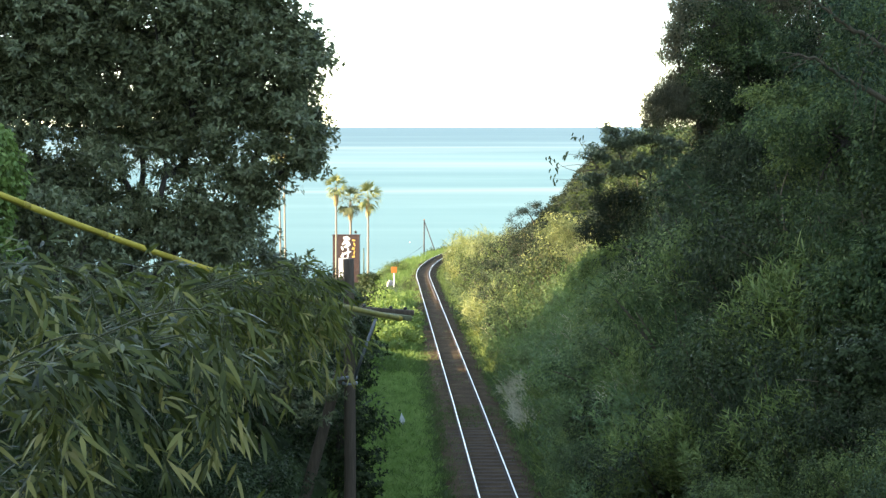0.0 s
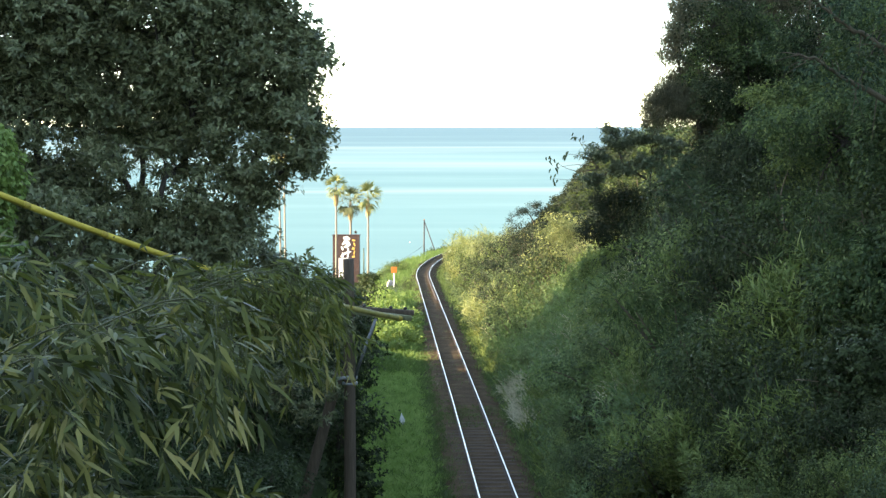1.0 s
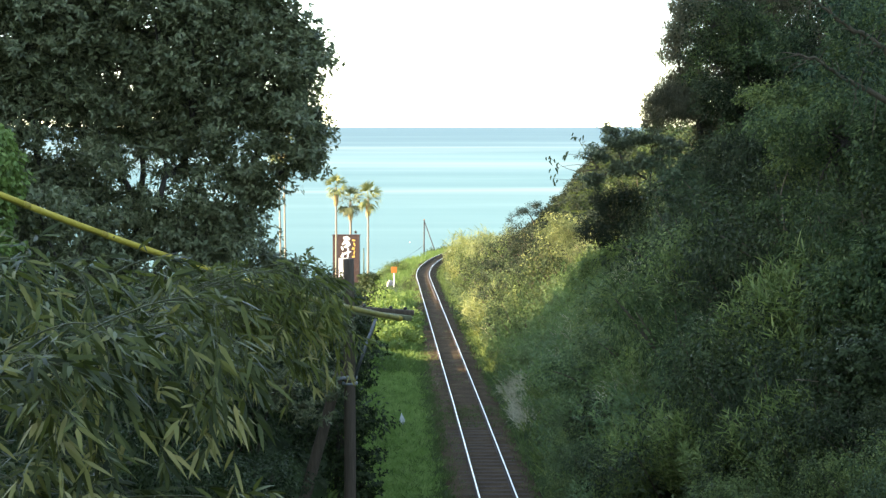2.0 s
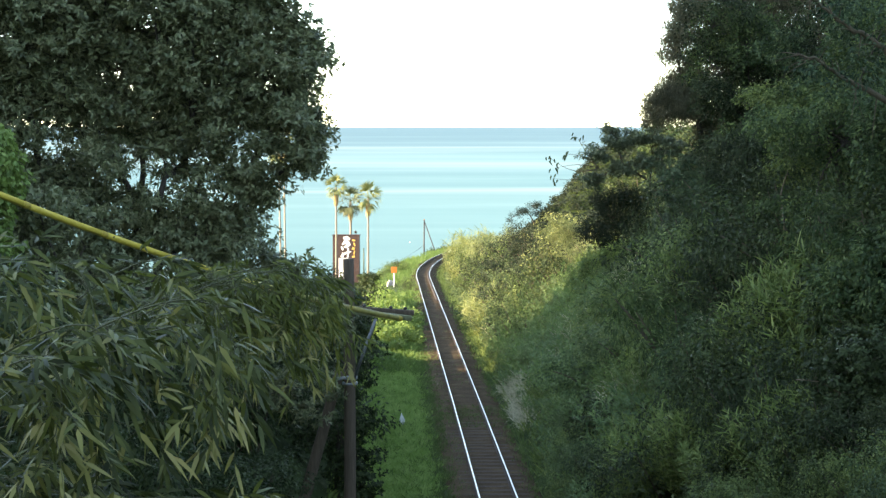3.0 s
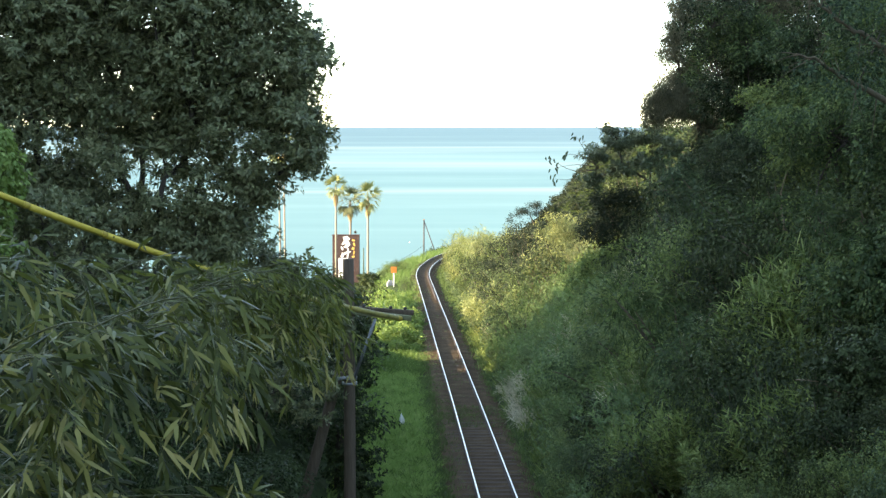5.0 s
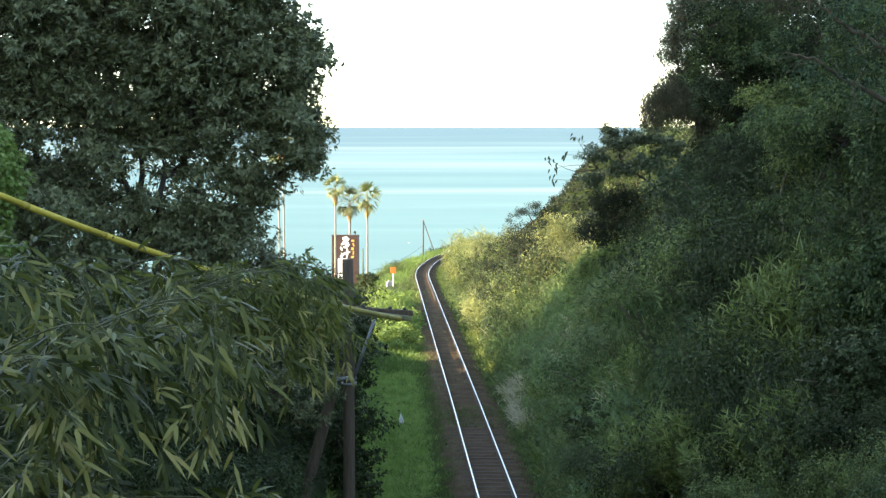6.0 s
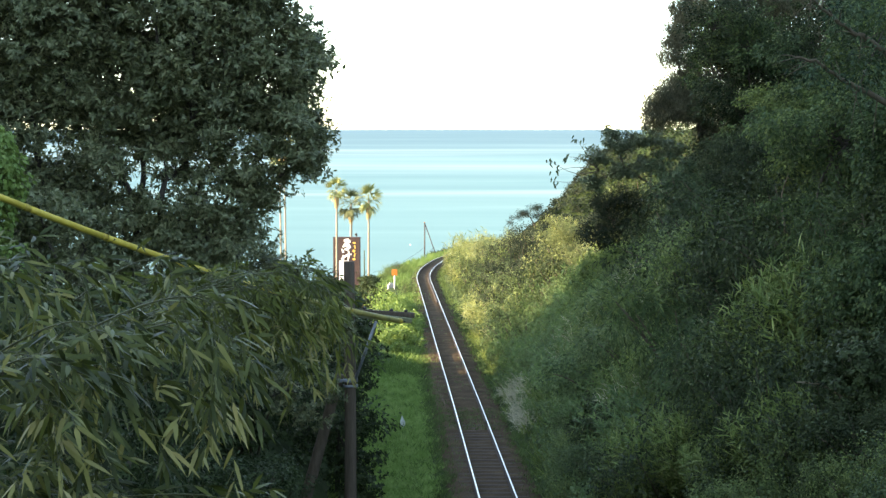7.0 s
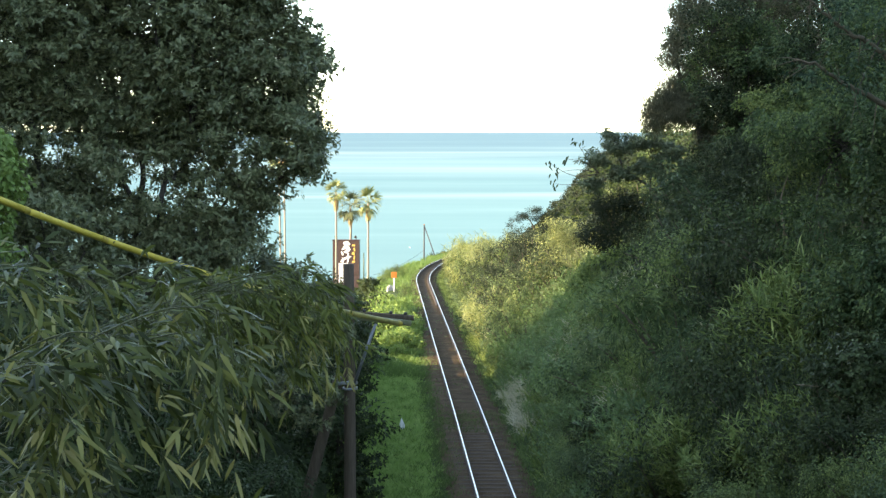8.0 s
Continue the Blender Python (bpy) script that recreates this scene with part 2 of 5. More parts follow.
class Shape:
    """Collects vertices and triangles or quads, each with a material slot."""

    def __init__(self):
        self.v, self.f, self.s, self.n = [], [], [], 0

    def add(self, verts, faces, slot=0):
        self.f += [tuple(i + self.n for i in f) for f in faces]
        self.s += [slot] * len(faces)
        self.v += [tuple(p) for p in verts]
        self.n += len(verts)
        return self

    def tube(self, pts, radii, sides=8, slot=0, caps=True):
        pts = np.asarray(pts, float)
        tang = unit(np.gradient(pts, axis=0))
        ref = np.array((0.0, 0.0, 1.0)) if abs(tang[:, 2]).mean() < 0.8 else np.array((0.0, 1.0, 0.0))
        a = unit(np.cross(tang, ref))
        b = np.cross(tang, a)
        th = np.arange(sides) * 2 * math.pi / sides
        ring = a[:, None] * np.cos(th)[None, :, None] + b[:, None] * np.sin(th)[None, :, None]
        v = (pts[:, None] + ring * np.asarray(radii, float)[:, None, None]).reshape(-1, 3)
        f = [(i * sides + j, i * sides + (j + 1) % sides, (i + 1) * sides + (j + 1) % sides, (i + 1) * sides + j)
             for i in range(len(pts) - 1) for j in range(sides)]
        if caps:
            f += [tuple(range(sides))[::-1], tuple((len(pts) - 1) * sides + j for j in range(sides))]
        return self.add(v, f, slot)

    def box(self, size, m=None, bevel=0.0, slot=0):
        bm = bmesh.new()
        bmesh.ops.create_cube(bm, size=1.0, matrix=Matrix.Diagonal((*size, 1)))
        if bevel:
            bmesh.ops.bevel(bm, geom=bm.edges[:], offset=bevel, segments=2, profile=0.5, affect="EDGES")
        if m is not None:
            bm.transform(m)
        bm.verts.index_update()
        self.add([p.co for p in bm.verts], [[p.index for p in f.verts] for f in bm.faces], slot)
        bm.free()
        return self

    def mesh(self, name, mats, smooth=True):
        me = bpy.data.meshes.new(name)
        me.from_pydata(self.v, [], self.f)
        for m in mats if isinstance(mats, (list, tuple)) else [mats]:
            me.materials.append(m)
        me.polygons.foreach_set("material_index", self.s)
        me.polygons.foreach_set("use_smooth", [smooth] * len(self.f))
        me.update()
        return me


def tri_mesh(name, v, f, mat):
    """A mesh from arrays of vertices and triangles."""
    v, f = np.asarray(v, np.float32), np.asarray(f, np.int32)
    me = bpy.data.meshes.new(name)
    me.vertices.add(len(v))
    me.vertices.foreach_set("co", v.ravel())
    me.loops.add(f.size)
    me.loops.foreach_set("vertex_index", f.ravel())
    me.polygons.add(len(f))
    me.polygons.foreach_set("loop_start", np.arange(len(f), dtype=np.int32) * 3)
    me.materials.append(mat)
    me.update(calc_edges=True)
    return me


def leaf_arrays(pos, way, up, length, width, fold=0.25):
    """Folded four-cornered leaves: two triangles each."""
    way, n = unit(way), len(pos)
    side = unit(np.cross(way, up))
    nrm = np.cross(side, way)
    L, W = np.broadcast_to(length, n)[:, None], np.broadcast_to(width, n)[:, None]
    mid = pos + way * L * 0.45
    v = np.stack([pos, mid - side * W / 2 + nrm * W * fold, pos + way * L, mid + side * W / 2 + nrm * W * fold], 1).reshape(-1, 3)
    k = np.arange(n)[:, None] * 4
    return v, np.concatenate([k + (0, 2, 1), k + (0, 3, 2)], 1).reshape(-1, 3)


def blade_arrays(pos, way, up, length, width, droop):
    """Long pointed blades that bend down towards the tip: four triangles each."""
    way, n = unit(way), len(pos)
    side = unit(np.cross(way, up))
    L, W = np.broadcast_to(length, n)[:, None], np.broadcast_to(width, n)[:, None]
    D = np.broadcast_to(droop, n)[:, None]
    down = np.array((0, 0, -1.0))

    def at(t):
        return pos + way * L * t + down * D * L * t * t
    v = np.stack([at(0.0), at(0.3) - side * W / 2, at(0.3) + side * W / 2, at(0.7) - side * W * 0.36, at(0.7) + side * W * 0.36, at(1.0)], 1).reshape(-1, 3)
    k = np.arange(n)[:, None] * 6
    return v, np.concatenate([k + (0, 2, 1), k + (1, 2, 4), k + (1, 4, 3), k + (3, 4, 5)], 1).reshape(-1, 3)


def part(name, me, parent, label=""):
    ob = new(name, me)
    ob.parent = parent
    return tagged(ob, label)


def thing(name, label, category, where=None, group=""):
    ob = new(name)
    ob.empty_display_size = 0.2
    if where is not None:
        ob.matrix_world = where
    return tagged(ob, label, category, group)


def structure(name, me, label, category):
    return tagged(new(name, me), label, category, kind="structure")


def stuff(name, me, label, category):
    return tagged(new(name, me), label, category, kind="stuff")


# ---- the ground ----
def smooth(a, b, x):
    t = np.clip((np.asarray(x, float) - a) / (b - a), 0, 1)
    return t * t * (3 - 2 * t)


def track_x(y):
    y = np.asarray(y, float)
    bend = np.maximum(0, y - 143)
    return 1.60 - 0.0338 * (y - 52) - 0.0022 * np.maximum(0, y - 70) + bend ** 2 / 395


def track_z(y):
    y = np.asarray(y, float)
    return 10.1 - 0.022 * y


def lumps(x, y):
    return (np.sin(0.31 * x + 0.17 * y + 1.3) + np.sin(0.13 * x - 0.27 * y) + 0.6 * np.sin(0.71 * x + 0.53 * y + 2.1)
            + 0.4 * np.sin(1.3 * x - 0.9 * y + 0.4))


def ground_z(x, y):
    x, y = np.asarray(x, float), np.asarray(y, float)
    s, zt = x - track_x(y), track_z(y)
    # the cut slope on the landward side
    steep = 1.15 - 0.70 * smooth(74, 112, y) - 0.20 * smooth(112, 160, y)
    rise = np.maximum(0, s - 1.9) * steep
    cap = 30 - 10 * smooth(90, 150, y)
    rise = cap * (1 - np.exp(-rise / cap))
    rise = rise + 9.0 * smooth(1.5, 13.0, s) * smooth(195, 213, y)
    right = rise + 0.35 * lumps(x, y) * smooth(3, 8, s)
    # the seaward side: a verge, then a bank near the bridge that dies away to the shore
    top = 5.2 * (1 - smooth(14, 42, y)) + 3.0 * (1 - smooth(60, 105, y))
    bank = top * smooth(3.4, 6.8, -s)
    rim = 4.8 - 2.1 * smooth(116, 132, y)
    low = (zt - 2.0) * smooth(0, 5.3, -s - rim) * smooth(88, 135, y)
    left = bank - low + 0.12 * lumps(x, y) * smooth(3, 6, -s)
    z = zt - 0.12 + np.where(s > 0, right, left)
    # an unseen ridge beside the bridge, added for shade, and the rise behind
    edge = -0.29 * np.maximum(y, 0) - 14
    nose = y - 0.21 * x + 3.0 * np.sin(0.21 * x) + 2.5 * np.sin(0.47 * x + 1.0) + 2.0 * np.sin(0.83 * x + 0.5)
    ridge = 42 * smooth(0, 55, edge - x) * (1 - smooth(69, 80, nose))
    z = z + ridge + 7 * smooth(25, 70, -y)
    # the shore
    shore = smooth(0, 14, -s - 9 - np.maximum(0, 212 - y) * 1.1) + smooth(205, 228, y) * smooth(3, 12, -s)
    z = z - 14 * np.clip(shore, 0, 1.3)
    return z


def build_ground():
    s = np.concatenate([np.arange(-190, -40, 3.0), np.arange(-40, -12, 2.0), np.arange(-12, 14, 0.7), np.arange(14, 40, 2.0), np.arange(40, 160, 6.0)])
    y = np.concatenate([np.arange(-110, 10, 4.0), np.arange(10, 120, 1.25), np.arange(120, 330, 2.5)])
    S, Y = np.meshgrid(s, y)
    X = S + track_x(Y)
    V = np.stack([X, Y, ground_z(X, Y)], 2).reshape(-1, 3)
    n, m = len(s), len(y)
    i, j = np.meshgrid(np.arange(n - 1), np.arange(m - 1))
    a = (j * n + i).ravel()
    F = np.stack([a, a + 1, a + n + 1, a + n], 1)
    me = bpy.data.meshes.new("ground")
    me.from_pydata(V.tolist(), [], F.tolist())
    me.materials.append(M_SOIL)
    me.polygons.foreach_set("use_smooth", [True] * len(F))
    me.update()
    structure("ground", me, "overgrown earth banks of a railway cutting by the sea", "ground")


def build_sea():
    sh = Shape()
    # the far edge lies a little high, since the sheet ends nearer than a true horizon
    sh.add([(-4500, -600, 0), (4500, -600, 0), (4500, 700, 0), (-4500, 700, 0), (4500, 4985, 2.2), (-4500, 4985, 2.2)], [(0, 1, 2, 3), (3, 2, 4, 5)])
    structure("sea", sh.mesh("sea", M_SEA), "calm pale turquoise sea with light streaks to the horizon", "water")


def swept(profile, y0, y1, step, offset=0.0, slots=None, lift=0.0):
    """A profile of (sideways, up) corners carried along the track."""
    sh, ys = Shape(), np.arange(y0, y1 + step / 2, step)
    xs, zs = track_x(ys), track_z(ys)
    t = unit(np.stack([np.gradient(xs), np.gradient(ys)], 1))
    k, V = len(profile), []
    for x, y, z, (tx, ty) in zip(xs, ys, zs, t):
        V += [(x + ty * (a + offset), y - tx * (a + offset), z + b + lift) for a, b in profile]
    for c in range(k - 1):
        sh_faces = [(r * k + c, (r + 1) * k + c, (r + 1) * k + c + 1, r * k + c + 1) for r in range(len(ys) - 1)]
        sh.f += sh_faces
        sh.s += [slots[c] if slots else 0] * len(sh_faces)
    sh.v, sh.n = V, len(V)
    return sh


def build_track():
    bed = swept([(-1.8, -0.4), (-1.32, -0.02), (-1.0, 0.07), (0, 0.06), (1.0, 0.07), (1.36, -0.02), (1.85, -0.4)], -40, 300, 1.0)
    structure("ballast_bed", bed.mesh("ballast_bed", M_BALLAST), "dark brown stone ballast under the single track", "ballast")
    track = thing("railway_track", "single narrow-gauge railway track with shining rails on ballast", "railway track", pose(0, 0, 0))
    profile = [(-0.06, 0.13), (-0.06, 0.15), (-0.012, 0.165), (-0.012, 0.235), (-0.034, 0.25), (-0.034, 0.275), (-0.023, 0.285),
               (0.023, 0.285), (0.034, 0.275), (0.034, 0.25), (0.012, 0.235), (0.012, 0.165), (0.06, 0.15), (0.06, 0.13)]
    slots = [0] * 6 + [1] + [0] * 6
    for off in (-0.566, 0.566):
        part("rail", swept(profile, -40, 300, 0.5, off, slots, -0.048).mesh("rail", [M_RUST, M_RAIL], False), track, "steel rail with a bright polished head")
    part("guard_rail", swept(profile, 122, 215, 0.5, 0.42, [0] * 13, -0.048).mesh("guard_rail", [M_RUST], False), track, "rusty inner guard rail on the curve")
    sh = Shape().box((2.05, 0.21, 0.14), pose(0, 0, 0.015), 0.012)
    sleeper = sh.mesh("sleeper", M_SLEEPER, False)
    y, k = 38.0, 0
    while y < 205:
        turn = -math.degrees(math.atan(float(track_x(y + 0.5) - track_x(y - 0.5))))
        ob = part("sleeper", sleeper, track)
        ob.matrix_basis = pose(float(track_x(y)) + random.uniform(-0.03, 0.03), y, float(track_z(y)) + random.uniform(-0.01, 0.008) - (0.042 if y > 66 else 0.014), 0, 0, turn + random.uniform(-0.8, 0.8))
        y += 0.64
        k += 1


build_ground()
build_sea()
build_track()

# ---- plants ----


def ball(rng, n):
    return unit(rng.normal(size=(n, 3))) * rng.uniform(0, 1, (n, 1)) ** 0.4


def crown_arrays(rng, lobes, clumps, per, length, width, spread=0.2, hang=0.65, shell=0.55, boughs=0, bough=0.35, shingled=False):
    """Clumps of leaves on and inside the lobes (x, y, z, radius, squash), gathered round boughs if any are asked for. Shingled leaves lie over the surface."""
    pos, way, face = [], [], []
    vol = np.array([l[3] ** 2 for l in lobes])
    k = boughs or clumps
    pick = rng.choice(len(lobes), k, p=vol / vol.sum())
    L = np.array(lobes)[pick]
    d = unit(rng.normal(size=(k, 3)))
    rad = L[:, 3] * rng.uniform(shell, 1.06, k)
    c = L[:, :3] + d * rad[:, None] * np.stack([np.ones(k), np.ones(k), L[:, 4]], 1)
    if boughs:
        pick = rng.integers(0, boughs, clumps)
        o = ball(rng, clumps) * 1.75 * bough * rng.uniform(0.6, 1.2, boughs)[pick][:, None] * (1, 1, 0.65)
        c = c[pick] + o
        d = unit(unit((c - np.array(lobes)[:, :3].mean(0)) * (1, 1.7, 1)) + unit(o) * 0.45)
    for centre, out in zip(c, d):
        n = rng.integers(per // 2, per + 1)
        o = ball(rng, n) * 1.75 * spread
        pos.append(centre + o)
        way.append(unit(out * 0.5 + unit(o) * 0.8 + rng.normal(size=(n, 3)) * 0.35) + (0, 0, -hang))
        face.append(np.tile(out, (n, 1)))
    pos, way = np.concatenate(pos), np.concatenate(way)
    up = unit(rng.normal(size=pos.shape) * 0.5 + np.concatenate(face) * 0.7 + (0, 0, 0.6))
    k = len(pos)
    if shingled:
        out = np.concatenate(face)
        way = unit(np.cross(out, rng.normal(size=(k, 3)))) + out * 0.25 + (0, 0, -0.3)
        up = unit(out + rng.normal(size=(k, 3)) * 0.32 + (0, 0, 0.15))
    return leaf_arrays(pos, way, up, rng.uniform(0.7, 1.2, k) * length, rng.uniform(0.8, 1.2, k) * width), c


def rosette_crown(rng, lobes, boughs, shoots, leaves, length, width, bough=0.4, hang=0.3):
    """Boughs on the lobes, each with shoots that end in a whorl of pointed leaves."""
    L = np.array(lobes)
    w = L[:, 3] ** 1.5
    L = L[rng.choice(len(L), boughs, p=w / w.sum())]
    d = unit(rng.normal(size=(boughs, 3)))
    c = L[:, :3] + d * (L[:, 3] * rng.uniform(0.45, 0.95, boughs))[:, None] * np.stack([np.ones(boughs), np.ones(boughs), L[:, 4]], 1)
    pick = rng.integers(0, boughs, shoots)
    o = ball(rng, shoots) * bough * rng.uniform(0.6, 1.25, boughs)[pick][:, None] * (1, 1, 0.6)
    tip = c[pick] + o
    grow = unit(d[pick] * 0.55 + unit(o) * 0.5 + (0, 0, 0.45) + rng.normal(size=(shoots, 3)) * 0.3)
    k = shoots * leaves
    pos, axis = np.repeat(tip, leaves, 0), np.repeat(grow, leaves, 0)
    spin = unit(np.cross(axis, rng.normal(size=(k, 3))))
    way = unit(spin + axis * rng.uniform(0.0, 0.9, (k, 1)) + (0, 0, -hang))
    pos = pos - axis * rng.uniform(0, 0.7, (k, 1)) * length
    up = unit(axis + rng.normal(size=(k, 3)) * 0.3)
    return leaf_arrays(pos, way, up, rng.uniform(0.6, 1.15, k) * length, rng.uniform(0.85, 1.25, k) * width, 0.15), c


def limbs(rng, sh, foot, fork, lobes, radius, twigs=None, twig_every=6):
    """A tapered trunk to the fork, limbs that branch from lobe to lobe, and twigs to some of the clumps."""
    foot, fork = np.array(foot, float), np.array(fork, float)
    t = np.linspace(0, 1, 9)[:, None]
    wob = rng.normal(size=3) * 0.05 * np.linalg.norm(fork - foot) * (1, 1, 0)
    sh.tube(foot + (fork - foot) * t + wob * np.sin(t * math.pi), radius * (1.25 - 0.6 * t[:, 0]), 9)
    C = np.array([l[:3] for l in lobes], float)
    away = np.linalg.norm(C - fork, axis=1)
    order = list(np.argsort(away))
    stem, kids = {}, {i: 1 for i in order}
    for n, i in enumerate(order):
        best, cost = None, away[i]
        for j in order[:n]:
            c = np.linalg.norm(C[i] - C[j]) + 0.55 * away[j]
            if c < cost:
                best, cost = j, c
        stem[i] = best
    for i in reversed(order):
        if stem[i] is not None:
            kids[stem[i]] += kids[i]
    for i in order:
        p = stem[i]
        a = C[p] if p is not None else foot + (fork - foot) * rng.uniform(0.75, 1.0)
        c, gap = C[i], np.linalg.norm(C[i] - a)
        bend = (a + c) / 2 + rng.normal(size=3) * 0.12 * gap + (0, 0, -0.06 * gap)
        pts = a * (1 - t) ** 2 + 2 * bend * t * (1 - t) + c * t ** 2
        thick = radius * min(0.8, 0.22 * kids[i] ** 0.5)
        sh.tube(pts, thick * (1 - 0.3 * t[:, 0]), 6)
        if twigs is not None:
            near = twigs[np.linalg.norm(twigs - c, axis=1) < lobes[i][3] * 1.3][::twig_every]
            for q in near:
                r = pts[max(3, int(np.argmin(np.linalg.norm(pts - q, axis=1))) - 1)]
                m = (q + r) / 2 + rng.normal(size=3) * 0.1
                tt = np.linspace(0, 1, 4)[:, None]
                sh.tube(r * (1 - tt) ** 2 + 2 * m * tt * (1 - tt) + q * tt ** 2, radius * 0.1 * (1.2 - tt[:, 0]), 4, caps=False)


def tree(name, label, foot, fork, lobes, radius, leaf_mat, clumps, per, length, width, seed, spread=0.2, shell=0.5, category="tree", bark=None, boughs=0, bough=0.35, hang=0.65, whorl=0, inner=0):
    """A trunk with limbs and a crown of leaves, in metres from its foot."""
    rng = np.random.default_rng(seed)
    ob = thing(name, label, category, pose(*foot))
    if whorl:
        (v, f), c = rosette_crown(rng, lobes, boughs, clumps, whorl, length, width, bough, hang)
    else:
        (v, f), c = crown_arrays(rng, lobes, clumps, per, length, width, spread, hang, shell, boughs, bough)
    sh = Shape()
    limbs(rng, sh, (0, 0, -0.3), fork, lobes, radius, c, 4 if whorl else max(6, clumps // 160))
    part("trunk", sh.mesh("trunk", bark or M_BARK), ob)
    part("crown", tri_mesh("crown", v, f, leaf_mat), ob)
    if inner:
        L = np.array([l for l in lobes if l[3] >= 0.44])
        q = L[rng.choice(len(L), inner, p=L[:, 3] ** 2 / (L[:, 3] ** 2).sum())]
        P = q[:, :3] + ball(rng, inner) * (q[:, 3] * 0.85)[:, None] * np.stack([np.ones(inner), np.ones(inner), q[:, 4]], 1)
        v, f = leaf_arrays(P, rng.normal(size=(inner, 3)) + (0, 0, -0.4), unit(rng.normal(size=(inner, 3)) + (0, 0, 0.8)), rng.uniform(1.0, 1.7, inner) * length, rng.uniform(1.2, 2.0, inner) * width)
        part("inner_crown", tri_mesh("inner_crown", v, f, leaf_mat), ob)
    return ob


def limb(rng, a, b, r0, r1, bow):
    """A tapered, slightly crooked length of wood."""
    t = np.linspace(0, 1, 10)[:, None]
    a, b = np.array(a, float), np.array(b, float)
    pts = a + (b - a) * t + rng.normal(size=3) * bow * np.sin(t * math.pi)
    return Shape().tube(pts, r0 + (r1 - r0) * t[:, 0], 9).mesh("trunk", M_LIMB)


def on_ground(x, y, dz=0.0):
    return (x, y, float(ground_z(x, y)) + dz)


def shrub_kind(name, label, seed, mat, radius, tall, length, width, clumps, per, group, category="shrub", shingled=False):
    """A many-stemmed bush, kept out of the way as the pattern for copies."""
    rng = np.random.default_rng(seed)
    lobes = []
    for i in range(9):
        a, r = rng.uniform(0, 6.283), rng.uniform(0.1, 0.8) * radius
        lobes.append((math.cos(a) * r, math.sin(a) * r, tall * (0.12 + 0.68 * i / 8), radius * rng.uniform(0.35, 0.6), rng.uniform(0.6, 0.95)))
    (v, f), c = crown_arrays(rng, lobes, clumps, per, length, width, 0.105 * radius, shell=0.55, shingled=shingled)
    ob = thing(name, label, category, group=group)
    sh = Shape()
    for l in lobes:
        t = np.linspace(0, 1, 5)[:, None]
        a, b = np.array((l[0] * 0.2, l[1] * 0.2, -0.4)), np.array(l[:3])
        sh.tube(a + (b - a) * t + (0, 0, 0.2) * np.sin(t * math.pi), 0.03 * (1.1 - 0.8 * t[:, 0]), 5)
    tagged(part("branchwork", sh.mesh("branchwork", M_TWIG), ob), kind="stuff")
    part("foliage", tri_mesh("foliage", v, f, mat), ob)
    return ob


def sasa_kind(name, label, seed, mat, radius, tall, length, width, canes, group, category="dwarf bamboo", droop=0.5):
    """A clump of thin canes with long pointed leaves in sprays."""
    rng = np.random.default_rng(seed)
    ob, sh, P, W = thing(name, label, category, group=group), Shape(), [], []
    for i in range(canes):
        a, r = rng.uniform(0, 6.283), radius * math.sqrt(rng.uniform(0, 1))
        top = np.array((math.cos(a) * r * 1.1, math.sin(a) * r * 1.1, tall * rng.uniform(0.55, 1.0)))
        foot = np.array((math.cos(a) * r * 0.6, math.sin(a) * r * 0.6, -0.4))
        t = np.linspace(0, 1, 5)[:, None]
        pts = foot + (top - foot) * t + np.array((math.cos(a), math.sin(a), 0)) * 0.15 * t ** 2
        sh.tube(pts, 0.008 * (1.2 - 0.8 * t[:, 0]), 4, caps=False)
        for q in np.linspace(0.25, 1.0, 9):
            c = foot + (top - foot) * q
            for k in range(rng.integers(3, 6)):
                b = rng.uniform(0, 6.283)
                P.append(c + rng.normal(size=3) * 0.04)
                W.append((math.cos(b), math.sin(b), rng.uniform(-0.1, 1.6)))
    P, W = np.array(P), np.array(W)
    n = len(P)
    v, f = blade_arrays(P, W, unit(rng.normal(size=(n, 3)) * 0.3 + (0, 0, 1)), rng.uniform(0.7, 1.2, n) * length, rng.uniform(0.8, 1.2, n) * width, rng.uniform(0.2, 1.0, n) * droop)
    tagged(part("branchwork", sh.mesh("branchwork", M_CULM), ob), kind="stuff")
    part("foliage", tri_mesh("foliage", v, f, mat), ob)
    return ob


def scatter(kinds, spots, rng, lo=0.8, hi=1.3):
    """Each kind stands once at a spot of its own; the rest are copies."""
    used = set()
    for x, y in spots:
        i = int(rng.integers(len(kinds)))
        k = float(rng.uniform(lo, hi))
        lean = -24 if x > float(track_x(y)) + 2.4 and y < 110 else 0
        m = pose(*on_ground(x, y, -0.1), 0, lean, 0) @ pose(0, 0, 0, rng.uniform(-8, 8), rng.uniform(-8, 8), rng.uniform(0, 360)) @ Matrix.Diagonal((k, k, k * rng.uniform(0.8, 1.35), 1))
        if kinds[i].name not in used and not kinds[i].matrix_basis.translation.length:
            used.add(kinds[i].name)
            kinds[i].matrix_basis = m
        else:
            c = copy_thing(kinds[i], pose(0, 0, 0))
            c.matrix_basis = m


def spread_points(rng, n, s0, s1, y0, y1, gap):
    """Points beside the track at least gap apart."""
    out = []
    for _ in range(n * 30):
        if len(out) >= n:
            break
        y, s = rng.uniform(y0, y1), rng.uniform(s0, s1)
        x = float(track_x(y)) + s
        if all((x - a) ** 2 + (y - b) ** 2 > gap * gap for a, b in out):
            out.append((x, y))
    return out


